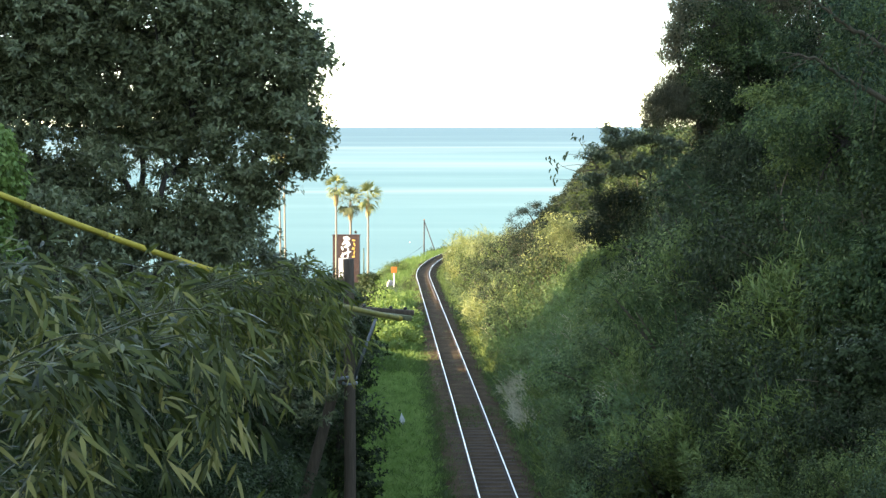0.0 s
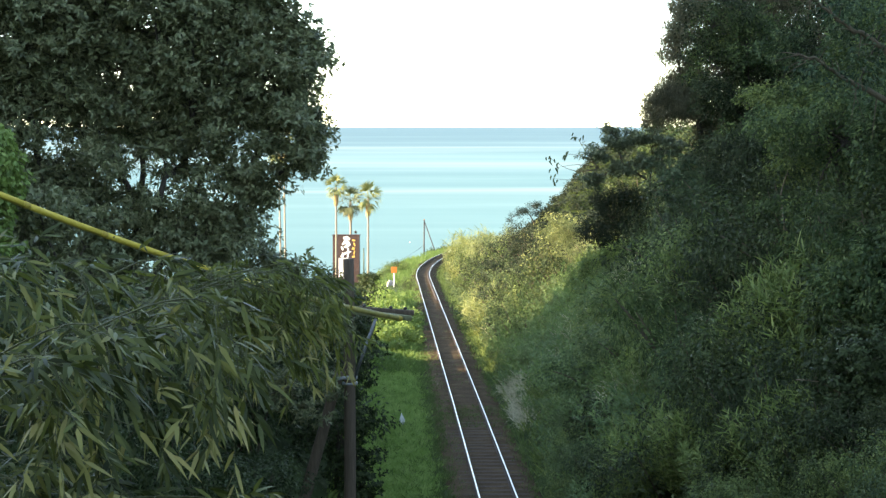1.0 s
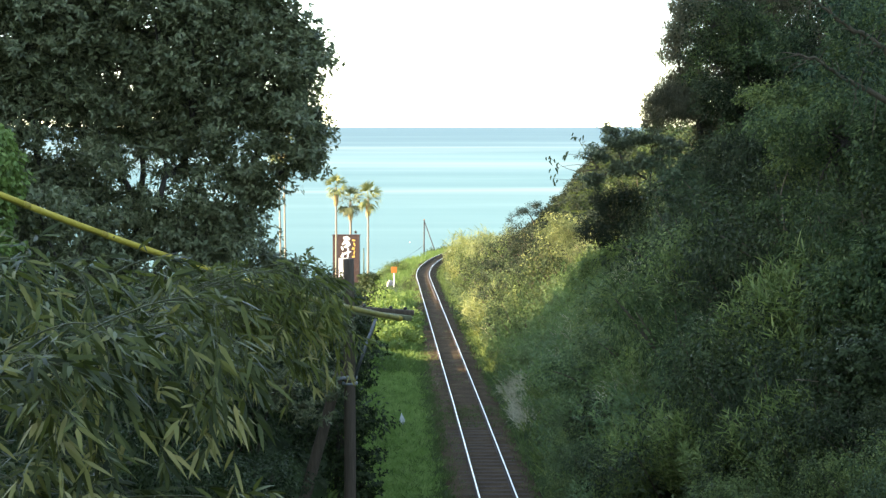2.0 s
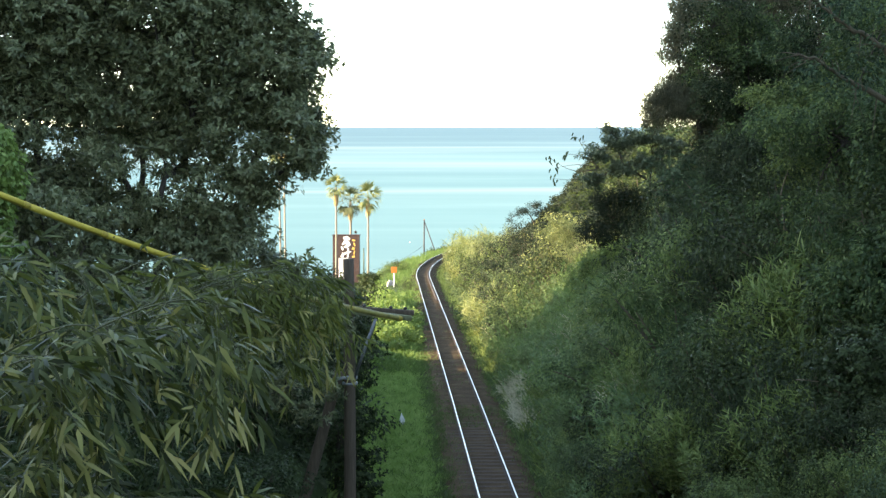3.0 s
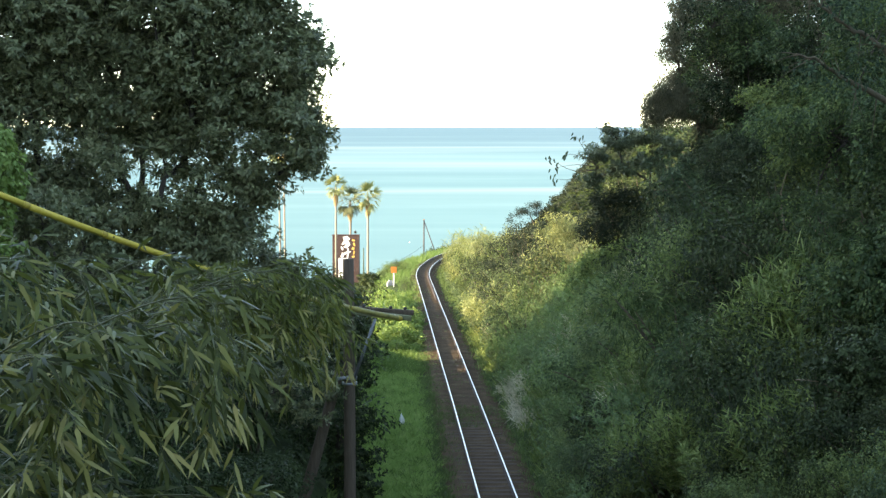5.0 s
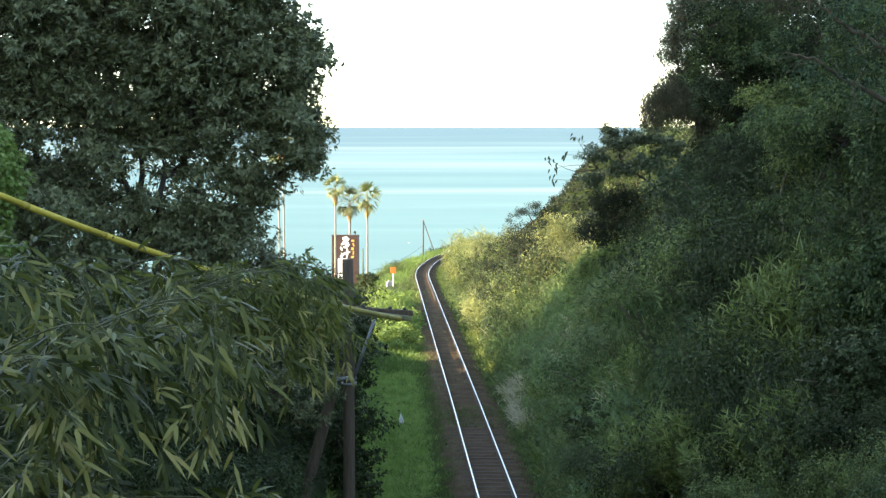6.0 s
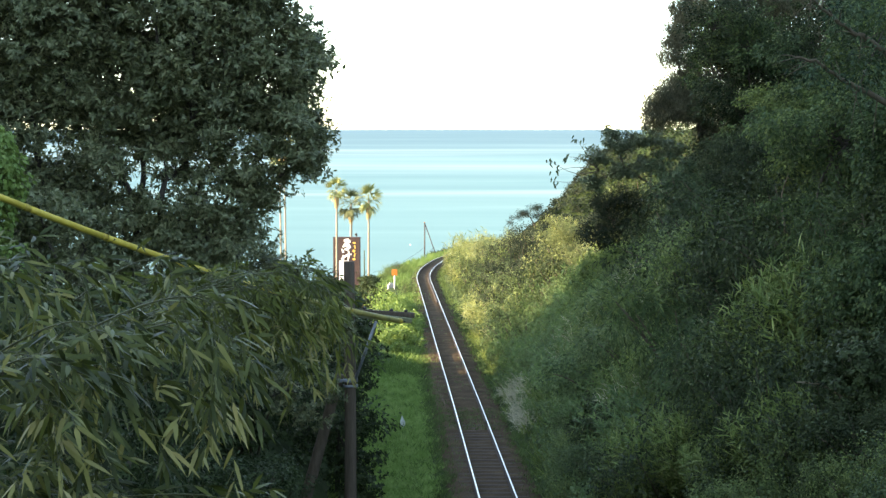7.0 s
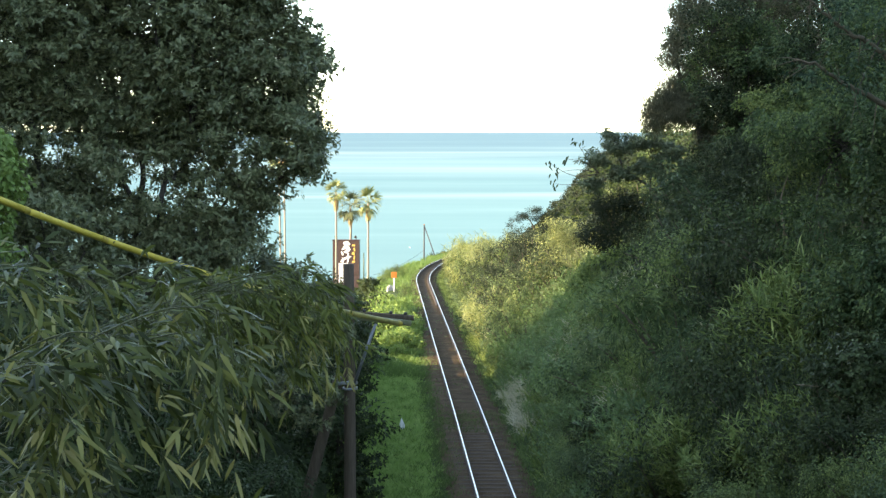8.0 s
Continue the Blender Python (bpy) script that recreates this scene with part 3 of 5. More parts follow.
def build_slope():
    rng = np.random.default_rng(11)
    g = "shrubs on the cutting slope"
    green = [shrub_kind("leafy_shrub", "green leafy shrub on the steep cutting bank", 21 + i, M_GREEN, 1.3, 1.7, 0.092, 0.046, 330, 15, g) for i in range(3)]
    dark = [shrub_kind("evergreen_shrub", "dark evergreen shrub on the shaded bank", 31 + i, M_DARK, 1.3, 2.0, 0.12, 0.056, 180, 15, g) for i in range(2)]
    fresh = [shrub_kind("climbing_shrub", "light green climbing shrub on the bank", 41 + i, M_BRIGHT, 1.2, 1.4, 0.092, 0.052, 290, 14, g) for i in range(3)]
    olive = [shrub_kind("olive_shrub", "yellow-olive shrub on the bank", 51 + i, M_OLIVE, 1.2, 1.6, 0.1, 0.046, 170, 14, g) for i in range(2)]
    sasa = [sasa_kind("dwarf_bamboo", "yellow-green dwarf bamboo clump on the bank", 61 + i, M_SASA, 0.9, 1.4, 0.36, 0.034, 28, "dwarf bamboo on the slope", droop=0.3) for i in range(2)]
    feather = [shrub_kind("feathery_shrub", "narrow-leaved feathery green shrub on the bank", 81 + i, M_LEAFY, 1.25, 1.9, 0.19, 0.032, 150, 15, g) for i in range(2)]
    near = [q for q in spread_points(rng, 230, 3.0, 20, 24, 94, 1.45) if q[0] < 0.28 * q[1] + 2.5]
    near = [q for q in near if not (6.9 < q[0] < 10.6 and q[1] > 80) and not (q[1] < 49 and q[0] < 5.6 + 0.30 * (49 - q[1]) and q[0] > 3.6)]
    tree("vine_mound", "mound of light green climbers on the bank", on_ground(7.5, 75.6), (0, 0, 0.9),
         [(-0.6, 0, 1.0, 0.9, 0.9), (0.3, 0, 1.4, 0.9, 0.9), (1.1, 0, 1.7, 0.8, 0.9), (-1.1, -0.2, 0.3, 0.8, 0.9), (0.2, -0.4, 0.3, 0.9, 0.8)],
         0.05, M_BRIGHT, 900, 14, 0.13, 0.09, 120, 0.11, 0.7, category="shrub", bark=M_TWIG)
    tree("glossy_bush", "dark glossy evergreen bush low on the bank", on_ground(4.75, 52.5), (0, 0, 0.8),
         [(0, 0, 1.3, 0.7, 0.9), (0.4, 0, 0.8, 0.7, 0.9), (-0.4, -0.2, 0.7, 0.65, 0.9), (0.1, -0.2, 0.2, 0.7, 0.8)],
         0.04, M_GLOSSY, 700, 9, 0.11, 0.05, 121, boughs=70, bough=0.3, category="shrub", bark=M_TWIG, whorl=7)
    for i, (bx, by) in enumerate(((9.6, 37.5), (9.3, 35.0), (10.3, 40.0), (9.9, 42.0))):
        tree("glossy_bush", "dark glossy evergreen bush in the shade of the bank", on_ground(bx, by), (-0.3, 0, 0.9),
             [(-0.4, 0, 1.3, 0.8, 0.9), (-0.9, 0, 0.7, 0.8, 0.9), (0.3, 0, 1.0, 0.8, 0.9), (-0.5, -0.3, 0.2, 0.8, 0.8)],
             0.04, M_GLOSSY, 900, 9, 0.12, 0.055, 122 + i, boughs=80, bough=0.34, category="shrub", bark=M_TWIG, whorl=7)
    near += [(9.8, 55.5), (10.5, 54.5), (9.3, 57.5), (10.2, 57)]
    foot = spread_points(rng, 120, 1.9, 3.5, 40, 135, 0.75)

    def clear(q):
        return not (58 < q[1] < 72 and q[0] - float(track_x(q[1])) < 3.0)

    foot = [q for q in foot if clear(q)]
    near = [q for q in near if clear(q) and (q[1] < 46 or q[1] > 80 or q[0] - float(track_x(q[1])) > 4.1)]
    scatter([fresh[2], green[2], fresh[1]], [q for q in foot if q[1] < 80][::2], rng, 0.45, 0.8)
    scatter([feather[1], olive[1]], [q for q in foot if q[1] >= 80 and q[0] - float(track_x(q[1])) > 2.3], rng, 0.4, 0.7)
    scatter(green + fresh + [dark[0], feather[0], feather[1], sasa[0]], [q for q in near if 50 <= q[1] < 68 and q[0] < 0.145 * q[1]], rng, 0.55, 1.75)
    scatter(green + fresh + [dark[0]], [q for q in near if 68 <= q[1] < 82 and q[0] < 0.145 * q[1]], rng, 0.45, 0.95)
    sunlit_near = [q for q in near if q[1] >= 82 and q[0] < 0.145 * q[1]]
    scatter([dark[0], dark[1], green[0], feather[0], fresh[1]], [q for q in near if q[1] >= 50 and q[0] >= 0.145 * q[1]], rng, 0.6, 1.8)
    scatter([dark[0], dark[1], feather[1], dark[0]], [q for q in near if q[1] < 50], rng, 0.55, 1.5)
    herb = [sasa_kind("bank_herb", "pale grey-green grassy herb at the foot of the bank", 171 + i, M_HERB, 0.5, 0.8, 0.24, 0.034, 9, "herbs at the foot of the bank", "herb", 0.5) for i in range(2)]
    scatter(herb, [q for q in spread_points(rng, 300, 2.2, 6.2, 42, 92, 0.55) if clear(q)], rng, 0.8, 1.5)
    scatter([herb[0]], [q for q in spread_points(rng, 40, 2.2, 3.4, 58, 72, 0.5)], rng, 0.5, 0.8)
    corner = []
    for k in range(46):
        u = rng.uniform(0, 1)
        corner.append((4.9 + 3.4 * u + rng.uniform(-0.6, 0.5), 46.5 - 9.5 * u + rng.uniform(-2.4, 0.8)))
    scatter([sasa[1], sasa[1], sasa[1], dark[1]], corner, rng, 0.6, 1.05)
    scatter([dark[0], green[1]], spread_points(rng, 50, 3.6, 9.5, 28, 38, 0.9), rng, 0.45, 0.8)
    high = [(9.2 + rng.uniform(-0.7, 0.7), 42.8 + rng.uniform(-2.0, 2.0)) for k in range(13)]
    scatter([sasa[0]], high, rng, 1.0, 1.45)
    far_olive = [shrub_kind("olive_shrub", "yellow-olive shrub in the sun on the far bank", 151 + i, M_OLIVE, 1.2, 1.5, 0.1, 0.05, 130, 13, g, shingled=True) for i in range(2)]
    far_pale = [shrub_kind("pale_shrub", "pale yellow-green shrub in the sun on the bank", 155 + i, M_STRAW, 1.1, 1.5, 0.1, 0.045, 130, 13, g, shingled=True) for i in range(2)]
    far_green = [shrub_kind("leafy_shrub", "mid-green rounded shrub on the far bank", 158 + i, M_GREEN, 1.2, 1.5, 0.1, 0.05, 130, 13, g, shingled=True) for i in range(2)]
    # leaves coloured very dark to stand in for shaded hollows on the sunlit bank
    far_shade = [shrub_kind("evergreen_shrub", "rounded shrub on the far bank, coloured dark to stand in for shaded hollows", 161, M_HEATH, 1.3, 1.6, 0.1, 0.05, 140, 13, g, shingled=True)]
    heath = [shrub_kind("headland_shrub", "dark wind-shaped evergreen shrub on the far headland", 36 + i, M_HEATH, 1.2, 1.1, 0.15, 0.09, 70, 9, "shrubs on the headland") for i in range(2)]
    far_reed = [sasa_kind("reed_clump", "tall pale reed clump in the sun on the bank", 165 + i, M_REED, 0.8, 1.9, 0.55, 0.04, 16, "reeds on the bank", "reeds", 0.6) for i in range(2)]
    far = [q for q in spread_points(rng, 130, 2.8, 18, 90, 190, 2.2) if not (7 < q[0] < 10.6 and q[1] < 101)]
    scatter(far_green + far_olive + far_green + [far_shade[0], far_pale[0]], sunlit_near, rng, 0.6, 1.6)
    scatter(far_olive + far_green + far_green + far_shade + far_shade + [far_pale[0]], [q for q in far if q[1] < 136 and q[0] < 9], rng, 0.5, 1.7)
    scatter(far_shade + heath, [q for q in far if q[0] >= 9 and (q[1] < 136 or q[0] - float(track_x(q[1])) > 8)], rng, 0.4, 0.75)
    scatter(far_reed + [far_pale[1], far_olive[0]], [q for q in far if q[1] >= 136 and q[0] - float(track_x(q[1])) <= 8], rng, 0.7, 1.2)
    scatter(far_reed, spread_points(rng, 40, 2.6, 7.5, 138, 172, 0.9), rng, 0.8, 1.2)
    scatter(far_reed, spread_points(rng, 20, 2.2, 4.6, 92, 112, 0.8), rng, 0.5, 0.9)
    scatter(far_reed + [far_pale[1]], spread_points(rng, 26, 2.5, 5.2, 152, 172, 0.7), rng, 1.0, 1.4)
    # shade of the hollows, given by the dark-coloured shrubs
    scatter(far_shade, [(6.0, 135), (6.6, 133), (5.5, 103), (6.1, 101), (3.2, 99), (7.8, 121), (8.4, 119), (6.0, 109), (5.5, 110), (3.9, 109.5), (4.7, 96), (5.2, 95)], rng, 0.95, 1.5)
    scatter(far_shade, [(4.3, 136.5), (4.9, 134), (5.4, 131.5), (6.3, 130), (3.4, 125), (4.1, 123), (4.9, 120), (5.9, 116), (5.2, 112)], rng, 1.0, 1.35)
    scatter([far_shade[0], far_green[0]], [(3.1, 124), (3.6, 126), (2.6, 127.5), (2.4, 132), (2.9, 130), (2.6, 136), (3.2, 134)], rng, 0.9, 1.3)
    scatter(far_reed, [(2.6, 109.5), (2.4, 111), (2.8, 113), (2.6, 115), (2.3, 106), (3.1, 112), (8.9, 130.5), (9.4, 132), (8.3, 115), (8.8, 116.5), (10.2, 138), (9.7, 137)], rng, 0.8, 1.2)
    scatter(far_pale, [(7.3, 103), (7.7, 105), (6.9, 106), (4.6, 113), (8.7, 98)], rng, 0.8, 1.2)
    scatter([dark[1], olive[0]], [(10.4, 88), (10.9, 89.5), (10.0, 86), (10.8, 92)], rng, 0.9, 1.2)
    clump = [shrub_kind("pale_shrub", "pale yellow-green shrub in the sun on the bank", 91 + i, M_STRAW, 1.1, 1.6, 0.1, 0.045, 150, 14, g, shingled=True) for i in range(2)]
    scatter(clump + [olive[0]], [(7.6, 124), (3.0, 141), (4.6, 146), (8.6, 131), (7.2, 142), (3.3, 117), (8.2, 108)], rng, 1.2, 1.75)
    head = [q for q in spread_points(rng, 80, 3.5, 26, 194, 230, 1.6) if q[0] > 0.049 * q[1]]
    scatter(heath, head, rng, 0.6, 1.0)
    scatter(heath, [(-1.2, 189.5), (-0.7, 191.5), (-0.2, 194), (0.4, 196.5), (-1.7, 187.5), (0.9, 198.5), (-1.0, 193.5), (-0.4, 196.5)], rng, 0.45, 0.65)
    scatter(far_green + [far_pale[0]], [(6.6, 110), (7.2, 112), (7.6, 108), (6.9, 105), (7.9, 113), (6.3, 106), (7.3, 102), (8.1, 104)], rng, 0.9, 1.3)
    verge = [q for q in spread_points(rng, 85, -6.0, -1.9, 97, 165, 0.95) if not (132 < q[1] < 152 and q[0] < -3.2)]
    scatter([fresh[0], olive[1], fresh[1]], verge, rng, 0.4, 0.8)
    hedge = [q for q in spread_points(rng, 85, -7.0, -3.0, 97, 150, 0.95) if not (112 < q[1] < 152 and q[0] < -3.4)]
    sunny = [shrub_kind("verge_bush", "bright yellow-green leafy bush on the verge", 95 + i, M_VINE, 1.1, 1.5, 0.16, 0.09, 110, 14, "bushes on the verge") for i in range(2)]
    scatter(sunny, hedge, rng, 0.95, 1.45)
    scatter(sunny, spread_points(rng, 44, -4.4, -1.8, 90, 120, 0.75), rng, 0.6, 1.05)
    bank = spread_points(rng, 42, 3.2, 6.5, 92, 146, 1.7)
    scatter(far_green + far_olive + [far_shade[0], feather[1], far_pale[1]], bank, rng, 0.7, 1.5)


def big_crown():
    """Lobes of the old evergreen: broad masses above, thin drooping tiers below, a ragged seaward edge."""
    rng = np.random.default_rng(77)
    edge_z = [4.4, 5.0, 6.0, 6.3, 6.9, 7.5, 8.1, 8.8, 9.2, 9.6, 10.4]
    edge_x = [2.3, 3.0, 3.6, 4.2, 4.4, 4.25, 4.1, 4.3, 4.1, 3.65, 3.1]
    out = []
    for z in np.arange(7.7, 10.9, 0.8):
        right = float(np.interp(z, edge_z, edge_x))
        for x in np.arange(-2.6, right - 0.45, 0.88):
            for y in (-0.2, 0.7):
                out.append((x + rng.uniform(-0.25, 0.25), y + rng.uniform(-0.35, 0.35), z + rng.uniform(-0.25, 0.25), rng.uniform(0.6, 0.95), 0.8))
    for z in np.arange(4.4, 7.7, 0.42):
        right = float(np.interp(z, edge_z, edge_x))
        for x in np.arange(-2.8 + rng.uniform(0, 0.5), right - 0.4, 0.56):
            out.append((x + rng.uniform(-0.2, 0.2), rng.uniform(-0.5, 0.7), z + rng.uniform(-0.22, 0.22) + 0.12 * math.sin(2.1 * x), rng.uniform(0.4, 0.52), rng.uniform(0.5, 0.8)))
    for z in np.arange(4.6, 10.9, 0.3):
        r = rng.uniform(0.28, 0.5)
        out.append((float(np.interp(z, edge_z, edge_x)) - r + rng.uniform(-0.12, 0.06), rng.uniform(-0.2, 0.3), z, r, 0.95))
    gaps = [(3.45, 6.55), (2.65, 6.85), (0.9, 6.0)]
    return [q for q in out if min(math.hypot(q[0] - a, q[2] - b) for a, b in gaps) > 0.3]


def build_trees():
    tree("broadleaf_tree", "tall dark broadleaf tree high on the cutting slope", on_ground(12.65, 72), (-0.3, 0, 4.5),
         [(-0.4, 0, 7.0, 1.8, 0.9), (-0.5, 0, 5.2, 1.6, 0.9), (-0.6, 0, 3.8, 1.4, 0.9), (-1.0, 0, 10.8, 2.2, 0.9), (0.2, 0, 8.4, 2.0, 1.0), (0.6, 0.5, 6.8, 2.0, 1.0), (1.5, -0.5, 6, 2.8, 0.9), (1.5, 0, 9.5, 3.0, 0.9), (4, 0, 8, 3.0, 0.9), (4.5, 0.5, 5, 2.5, 0.9), (-0.4, 0, 10.5, 2.6, 0.9), (0.2, 0, 3.2, 1.3, 0.9), (1.4, 0, 2.6, 2.0, 0.9)],
         0.17, M_WILLOW, 7500, 20, 0.125, 0.036, 101, 0.16, 0.25, boughs=950, bough=0.45, hang=1.6)
    tree("broadleaf_tree", "dark evergreen tree with hanging leafy boughs on the slope", on_ground(12.05, 71.5), (-1.2, 0, 2.6),
         [(-1.95, 0, 8.2, 0.85, 1.0), (-2.15, 0, 7.1, 0.85, 1.0), (-2.3, 0, 6.1, 0.8, 1.0), (-2.15, 0, 5.1, 0.75, 1.0), (-2.25, 0, 4.2, 0.7, 0.9), (-2.75, 0, 4.75, 0.65, 0.8), (-3.2, 0, 4.05, 0.65, 0.75), (-2.7, 0, 4.0, 0.6, 0.7), (-3.0, 0, 3.55, 0.55, 0.7), (-2.0, 0, 3.9, 0.7, 0.8), (-1.35, -0.2, 4.2, 0.8, 0.8), (-0.9, -0.2, 4.6, 0.8, 0.9), (-1.35, 0, 3.8, 1.0, 1.0), (-1.25, 0, 5.2, 1.0, 1.0), (-1.15, 0, 6.6, 1.1, 1.0), (-1.15, 0, 8.0, 1.1, 1.0), (-0.7, 0.3, 2.9, 0.9, 0.9), (-1.5, 0, 9.2, 1.0, 1.0)],
         0.15, M_WILLOW, 5200, 20, 0.13, 0.03, 110, 0.13, 0.2, boughs=420, bough=0.3, hang=2.4)
    tree("broadleaf_tree", "small dark spreading tree leaning out from the slope", on_ground(11.9, 76), (-2.6, 0, 0.5),
         [(-5.0, 0, 2.2, 0.75, 0.6), (-4.1, -0.2, 2.8, 0.85, 0.55), (-2.9, 0, 3.1, 0.95, 0.55), (-3.8, 0, 1.6, 0.85, 0.5), (-2.5, 0, 1.8, 0.9, 0.5), (-1.4, 0, 1.3, 0.95, 0.55), (-0.6, 0, 0.7, 0.9, 0.6), (-5.2, 0, 1.1, 0.55, 0.6), (-0.2, 0, 0.9, 0.9, 0.6), (-1.8, -0.3, 2.5, 0.8, 0.55), (-0.8, -0.4, 1.9, 0.8, 0.55), (0.3, -0.5, 1.5, 0.8, 0.6), (-4.5, -0.2, 3.2, 0.5, 0.6)],
         0.13, M_FROND, 2000, 16, 0.22, 0.055, 102, boughs=210, bough=0.4, hang=0.7, whorl=8)
    small = bpy.data.objects["broadleaf_tree.002"]
    for tip, way in (((-7.1, 0, 1.95), 0.35), ((-6.4, 0.2, 2.1), -0.2), ((-6.95, -0.2, 1.05), 0.25), ((-6.8, 0, 1.5), -0.15), ((-5.9, 0, 2.9), 0.1)):
        t = np.linspace(0, 1, 7)[:, None]
        a, b = np.array((-4.9, 0, 1.5)), np.array(tip)
        part("bare_twig", Shape().tube(a + (b - a) * t + (0, 0, -way) * np.sin(t * 3.1), 0.022 * (1.2 - t[:, 0]), 5).mesh("bare_twig", M_TWIG), small)
        rng = np.random.default_rng(int(100 * (tip[2] + 3)))
        P = b + rng.normal(size=(6, 3)) * 0.12
        v, f = blade_arrays(P, rng.normal(size=(6, 3)) * 0.4 + (-0.3, 0, -1), np.tile((0.0, -1.0, 0.2), (6, 1)), rng.uniform(0.18, 0.3, 6), 0.07, 0.1)
        part("leaf_spray", tri_mesh("leaf_spray", v, f, M_GLOSSY), small)
    # the sun reaches this bush; its shade is put into the dark leaf colour
    tree("rounded_bush", "dense green bush on the brow of the slope, its shade put into a dark colour", on_ground(7.75, 77.3), (0, 0, 0.8),
         [(0, 0, 3.3, 0.9, 0.9), (-0.9, 0, 2.8, 0.75, 0.9), (0.9, 0, 3.2, 0.85, 0.9), (-0.4, 0, 4.1, 0.7, 0.8), (0.6, 0.2, 4.3, 0.75, 0.8), (0, 0.2, 2.2, 0.8, 0.9), (1.3, 0, 4.0, 0.6, 0.8), (1.0, 0.3, 2.0, 0.7, 0.9)],
         0.05, M_HEATH, 1300, 15, 0.11, 0.055, 112, 0.16, 0.4, category="shrub")
    tree("slope_tree", "light green leafy tree in the sun on the slope", on_ground(12.9, 96), (0, 0, 2.8),
         [(-0.2, 0, 4.6, 1.0, 0.8), (-1.0, 0, 4.3, 0.8, 0.8), (0.6, 0, 5.5, 0.9, 0.8), (0, 0, 6.2, 0.8, 0.7), (-0.6, 0, 5.4, 0.8, 0.8), (0.2, 0, 3.6, 1.0, 0.8), (-0.3, 0, 2.4, 1.0, 0.8), (1.5, 0, 3.4, 0.9, 0.8), (-1.1, 0, 1.4, 0.9, 0.8), (0.4, 0, 1.0, 1.0, 0.8)],
         0.07, M_BRIGHT, 900, 15, 0.13, 0.07, 113, 0.16, 0.4, boughs=120, bough=0.3)
    tree("tall_bush", "tall pale yellow-green bush in the sun on the slope", on_ground(8.0, 112), (0, 0, 1.6),
         [(0, 0, 3.2, 0.7, 0.8), (-0.8, 0, 2.5, 0.75, 0.8), (0.7, 0, 2.9, 0.7, 0.9), (-1.3, 0, 1.6, 0.8, 0.8), (0.2, 0, 1.6, 1.0, 0.9), (1.0, 0, 1.6, 0.7, 0.8), (-0.4, 0, 0.7, 1.1, 0.7), (-0.2, 0, 3.7, 0.4, 1.0), (0.8, 0, 3.5, 0.4, 1.0)],
         0.05, M_STRAW, 800, 14, 0.13, 0.05, 115, 0.15, 0.4, category="shrub", bark=M_TWIG, boughs=130, bough=0.28)
    tree("windswept_pine", "low wind-bent dark pine on the shore headland", on_ground(11.2, 203), (-0.8, 0, 1.4),
         [(-1.6, 0, 1.9, 0.9, 0.25), (-2.6, 0, 1.3, 0.8, 0.22), (-0.3, 0, 2.6, 0.9, 0.3), (-3.2, 0, 0.7, 0.7, 0.22), (0.6, 0, 1.6, 1.1, 0.5)],
         0.09, M_PINE, 420, 14, 0.16, 0.05, 114, 0.16, 0.3, boughs=60, bough=0.25)
    spots = [(11.2, 47, 7.5, M_LEAFY), (14.5, 55, 8.5, M_LEAFY), (12.4, 57, 4.4, M_GREEN), (17.0, 64, 9.0, M_DARK), (13.2, 43, 7.5, M_LEAFY), (12.2, 64, 7.5, M_DARK), (11.3, 38.5, 5.0, M_LEAFY), (17.0, 82, 11.0, M_DARK), (12.6, 66, 6.5, M_LEAFY)]
    for i, (x, y, h, mat) in enumerate(spots):
        rng = np.random.default_rng(300 + i)
        lobes = [(rng.uniform(-0.30, 0.25) * h, rng.uniform(-0.25, 0.25) * h, h * rng.uniform(0.12, 0.95), h * rng.uniform(0.14, 0.24), 0.85) for _ in range(11)]
        tone = "green" if mat is M_LEAFY else "fresh light green" if mat is M_GREEN else "dark green"
        tree("slope_tree", tone + " leafy tree rooted in the steep bank", on_ground(x, y), (-0.1 * h, 0, 0.5 * h), lobes, 0.014 * h, mat, 2600, 17, 0.125, 0.068, 400 + i, 0.13, 0.5, boughs=150, bough=0.4)
    tree("broadleaf_tree", "large dark evergreen tree beside the railway cutting", on_ground(-6.6, 33.5), (0.2, 0.4, 3.9),
         big_crown(),
         0.085, M_EVERGREEN, 34000, 9, 0.13, 0.039, 103, boughs=3000, bough=0.38, hang=0.35, whorl=7, inner=26000)
    tree("tall_evergreen_bush", "dense dark evergreen shrub behind the wooden pole", on_ground(-2.9, 46), (0, 0, 2.2),
         [(0, 0, 2.0, 1.2, 1.1), (0.35, 0, 3.8, 1.0, 1.2), (-0.9, 0, 4.9, 1.2, 1.1), (-1.5, 0, 2.8, 1.4, 1.2), (-1.9, 0.4, 5.6, 1.1, 0.9), (0.1, 0, 5.2, 0.9, 1.0), (0.5, 0, 0.6, 1.0, 1.0), (0.45, -0.2, 2.6, 0.7, 1.0), (0.55, -0.2, 1.4, 0.7, 1.0)],
         0.08, M_GLOSSY, 3200, 9, 0.13, 0.055, 104, boughs=260, bough=0.38, category="shrub", hang=0.2, whorl=8)
